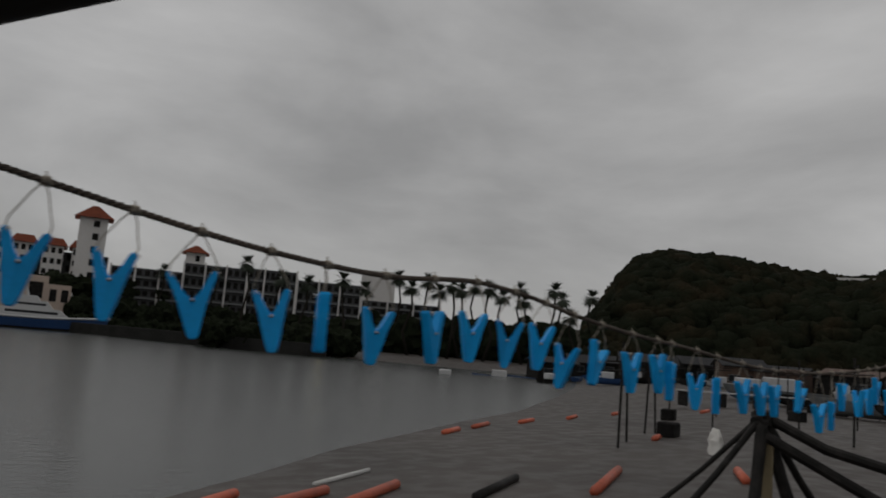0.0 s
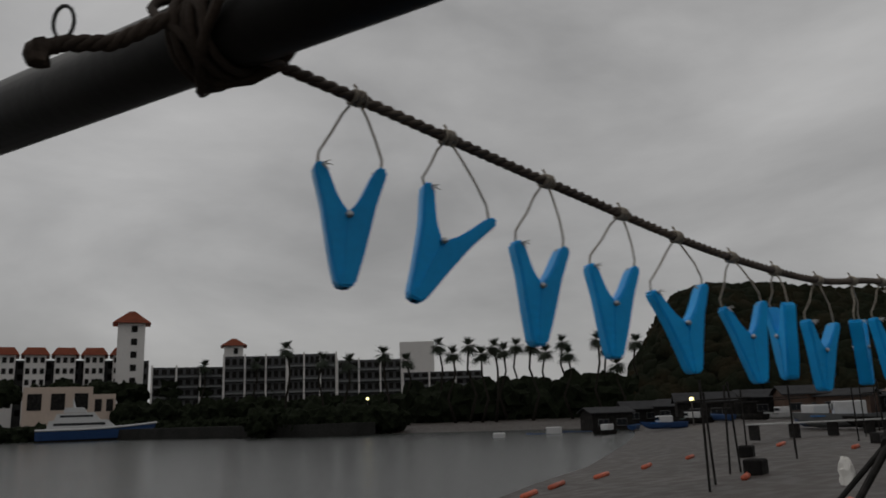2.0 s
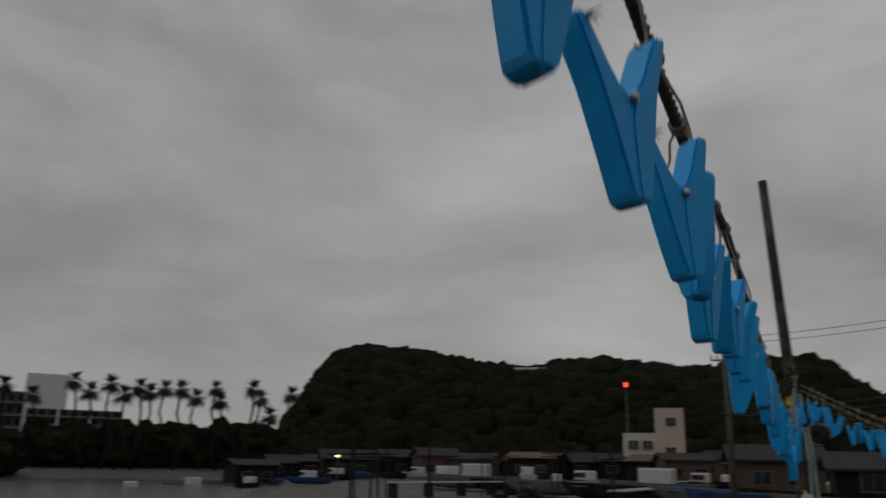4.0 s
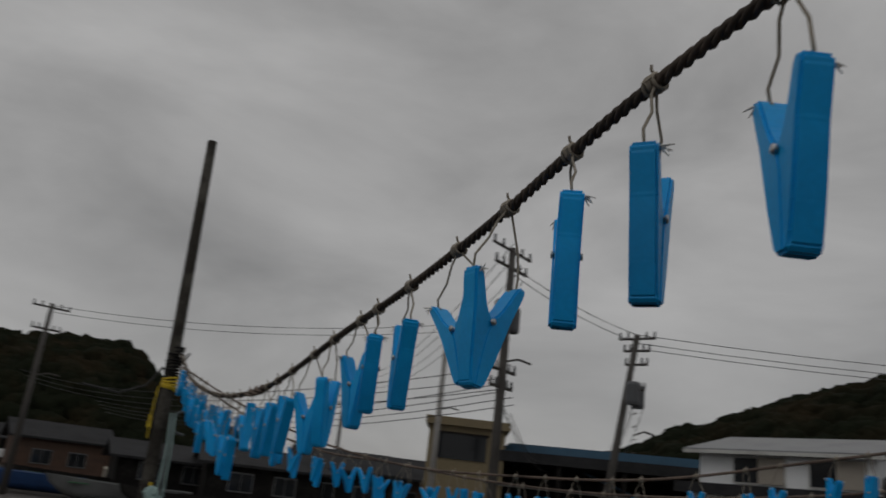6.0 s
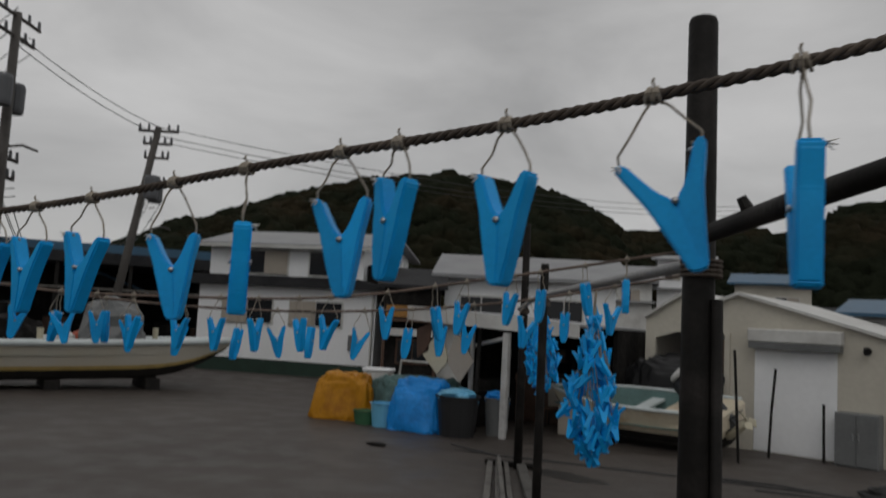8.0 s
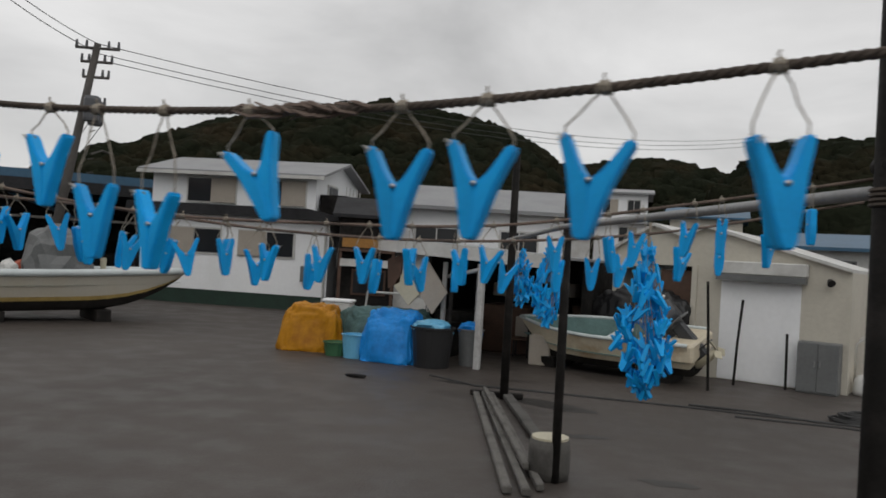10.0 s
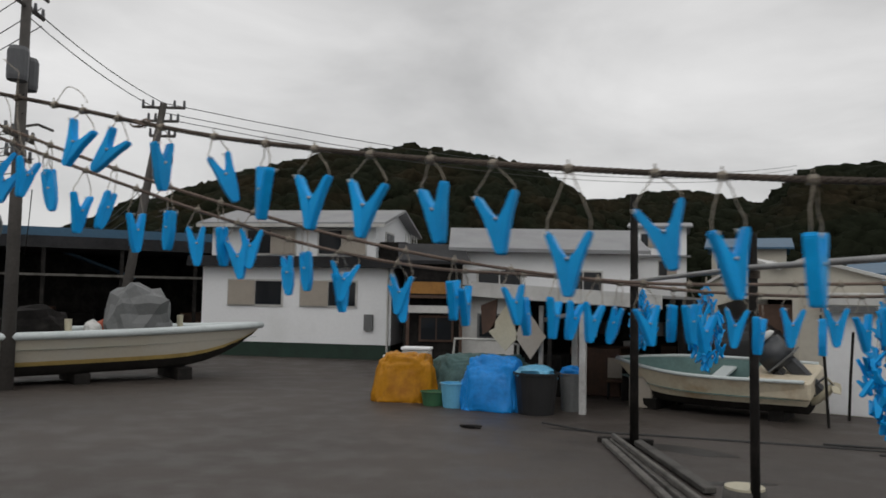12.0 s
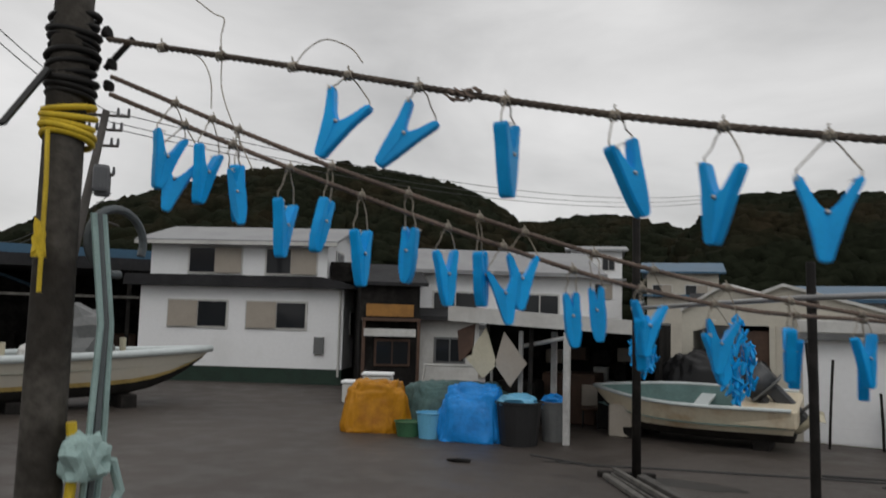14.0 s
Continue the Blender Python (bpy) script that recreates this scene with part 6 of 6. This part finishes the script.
far_block("pavilion", "salmon two-storey pavilion by the water", 77.7, 73.6, 231, 0.4, 2.5, M_SALMON, 1, 3, 10)
far_block("pavilion", "low salmon pavilion by the water", 73.6, 72.2, 231, 0.4, 2.0, M_SALMON, 1, 2, 10)
tw, w, h = far_block("hotel_tower", "short white tower with a red hipped cap", 65.3, 64.0, 262, 1.0, 5.15, M_HOTEL, 5, 1, 8, None, (0.5, 0.72))
part("cap", prism([(-w / 2 - 1.2, h), (w / 2 + 1.2, h), (0.6, h + 2.2), (-0.6, h + 2.2)], -1.2, 9.2), M_REDTILE, tw, "red hipped cap")
for a0, a1, e in ((70, 65.3, 3.7), (65.3, 61, 4.4), (60.9, 57.5, 4.5), (57.4, 52.8, 4.0), (52.7, 47, 3.0)):
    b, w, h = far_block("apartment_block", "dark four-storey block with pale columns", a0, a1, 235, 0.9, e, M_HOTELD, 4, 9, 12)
    for k in range(4):
        part("column", span(-w / 2 + k * w / 3 - 0.24, -w / 2 + k * w / 3 + 0.24, -1.3, -0.8, -2, h + 0.5), M_HOTEL, b)
    for f in range(4):
        part("balcony", span(-w / 2, w / 2, -1.0, -0.14, h * f / 4, h * f / 4 + 0.5), M_LOCKER, b)
far_block("tower_block", "distant pale grey tower block", 52.9, 50.4, 300, 0.3, 5.2, M_HOTEL, 0, 1, 16)


def clump_row(name, label, az0, az1, d, z0, size, n, m, seed):
    r = np.random.RandomState(seed)
    bm = bmesh.new()
    for k in range(n):
        a = az0 + (az1 - az0) * (k + r.rand()) / n
        x, y, _ = polar(a, d + r.uniform(-5, 5))
        s = size * r.uniform(0.55, 1.1)
        res = bmesh.ops.create_icosphere(bm, subdivisions=3, radius=1)
        for v in res["verts"]:
            q = v.co.normalized()
            kk = 1 + 0.5 * noise.noise(q * 2 + Vector((k * 3.3, seed, 0))) + 0.35 * noise.noise(q * 5 + Vector((0, k * 1.7, 0))) + 0.3 * noise.noise(q * 11 + Vector((k, 0, seed)))
            v.co = Vector((x, y, z0 + s * 0.5)) + q * kk * s
    tagged(obj(name, bm, m), label, "shrubs", kind="stuff")


clump_row("shoreline_shrubs", "dark shrubs and trees along the far shore", 84, 53, 215, -0.6, 2.3, 150, M_HEDGE, 2)
clump_row("shoreline_trees", "dark trees in front of the far buildings", 72, 45, 228, 2.6, 3.6, 90, M_HEDGE, 3)
clump_row("hotel_trees", "dark bushy trees in front of the hotel wings", 83, 60, 240, 9.5, 3.3, 30, M_HEDGE, 8)
clump_row("park_trees", "dark trees behind the far beach", 52, 30, 185, 1.5, 5.0, 80, M_HEDGE, 4)
bm = bmesh.new()
wall_pts = [polar(a, d, 0) for a, d in ((86, 262), (77, 240), (71.5, 197), (64.5, 167), (60, 156), (55.5, 147))]
for a, b in zip(wall_pts, wall_pts[1:]):
    d = Vector(b) - Vector(a)
    add_box(bm, (0, 0, 0), (d.length + 0.5, 6, 3.2), Matrix.Translation((Vector(a) + Vector(b)) / 2 + Vector((0, 0, -0.3))) @ Matrix.Rotation(math.atan2(d.y, d.x), 4, "Z"))
tagged(obj("sea_wall", bm, M_ROCK), "dark stone sea wall along the far shore", "sea wall", kind="structure")
clump_row("wall_bushes", "dark bushes on the sea wall", 63, 53, 158, 0.6, 2.6, 60, M_HEDGE, 6)
cr = boat("motor_cruiser", "white motor cruiser with a navy hull moored at the wall", (0, 0, 0), 0, 24, 5.5, 3.2, 2.0, M_BOATB, M_BOATB, M_HULLBOT, M_BOATW, M_BOATW, 2.9)
x, y, _ = polar(73.3, 196)
cr.matrix_basis = pose(x, y, -1.6, 0, 0, -20)
part("cabin", prism([(-10, 3.0), (4.5, 3.2), (2.2, 5.2), (-9.5, 5.2)], -2.0, 2.0), M_BOATW, cr)
part("flybridge", prism([(-8.5, 5.2), (0.8, 5.2), (-0.6, 6.9), (-8.0, 6.7)], -1.7, 1.7), M_BOATW, cr)
part("top_deck", prism([(-6.8, 6.9), (-2.0, 6.9), (-2.8, 8.0), (-6.4, 8.0)], -1.3, 1.3), M_BOATW, cr)
part("radar_mast", tube([(-4.6, 0, 8.0), (-5.0, 0, 9.8)], [0.3, 0.12], 8), M_BOATW, cr)
part("side_windows", span(-8.6, 2.0, -2.03, 2.03, 4.0, 4.7, 0.1), M_GLASS, cr, "dark side windows")
part("upper_windows", span(-7.4, -0.6, -1.73, 1.73, 5.8, 6.4, 0.1), M_GLASS, cr, "dark upper windows")
x, y, _ = polar(81.6, 205)
small_boat((x, y, -1.3), -10, 14, True)


def palm_meshes():
    tr_ = tube([(0, 0, 0), (0.1, 0, 0.35), (0.0, 0.05, 0.7), (0.02, 0, 1.0)], [0.022, 0.017, 0.014, 0.013], 7)
    cr_ = bmesh.new()
    r = random.Random(4)
    for k in range(46):
        a, e = r.uniform(0, 6.28), r.uniform(-0.9, 1.3)
        L = r.uniform(0.1, 0.15)
        d = Vector((math.cos(a) * math.cos(e), math.sin(a) * math.cos(e), math.sin(e)))
        s = Vector((-math.sin(a), math.cos(a), 0))
        base, tip = d * 0.015, d * L + Vector((0, 0, -0.05 * math.cos(e)))
        mid = (base + tip) / 2 + Vector((0, 0, 0.012))
        for j in (-1, -0.35, 0.35, 1):
            q = [base, mid + s * 0.022 * (j - 0.3), tip + s * 0.05 * j, mid + s * 0.022 * (j + 0.3)]
            cr_.faces.new([cr_.verts.new(p) for p in q])
    return share("trunk", tr_, M_TRUNK), share("crown", cr_, M_PALMLEAF)


TRUNK, CROWN = palm_meshes()
pr = random.Random(12)
PALMS = [(61, 5.2), (58.5, 4.4), (56.5, 4.2), (54.2, 4.7), (52.4, 4.2), (50.1, 5.2), (49, 4.6), (48, 5.15), (47.1, 4.5), (46.1, 5.0), (45.3, 4.7), (44.5, 5.0), (43.5, 5.0), (42.4, 4.5), (41.2, 5.1), (40.7, 4.3), (38.5, 5.2), (38.0, 4.6), (36.0, 4.9), (37.5, 3.4), (63, 4.2), (66.5, 4.0)]
for az, el in PALMS:
    d = 176 + pr.uniform(-8, 14) if az < 62 else 232
    x, y, _ = polar(az, d)
    z0 = height_at(x, y)
    h = rise(el, d) - z0 - 1.2
    pm = thing("palm_tree", "tall fan palm with a ragged dark crown", "palm", (x, y, z0), pr.uniform(0, 360), "palms round the bay")
    t = new("trunk", TRUNK)
    t.parent = pm
    t.scale = (16, 16, h)
    c = new("crown", CROWN)
    c.parent = pm
    c.location, c.scale = (0.3, 0, h), (20, 20, 20)
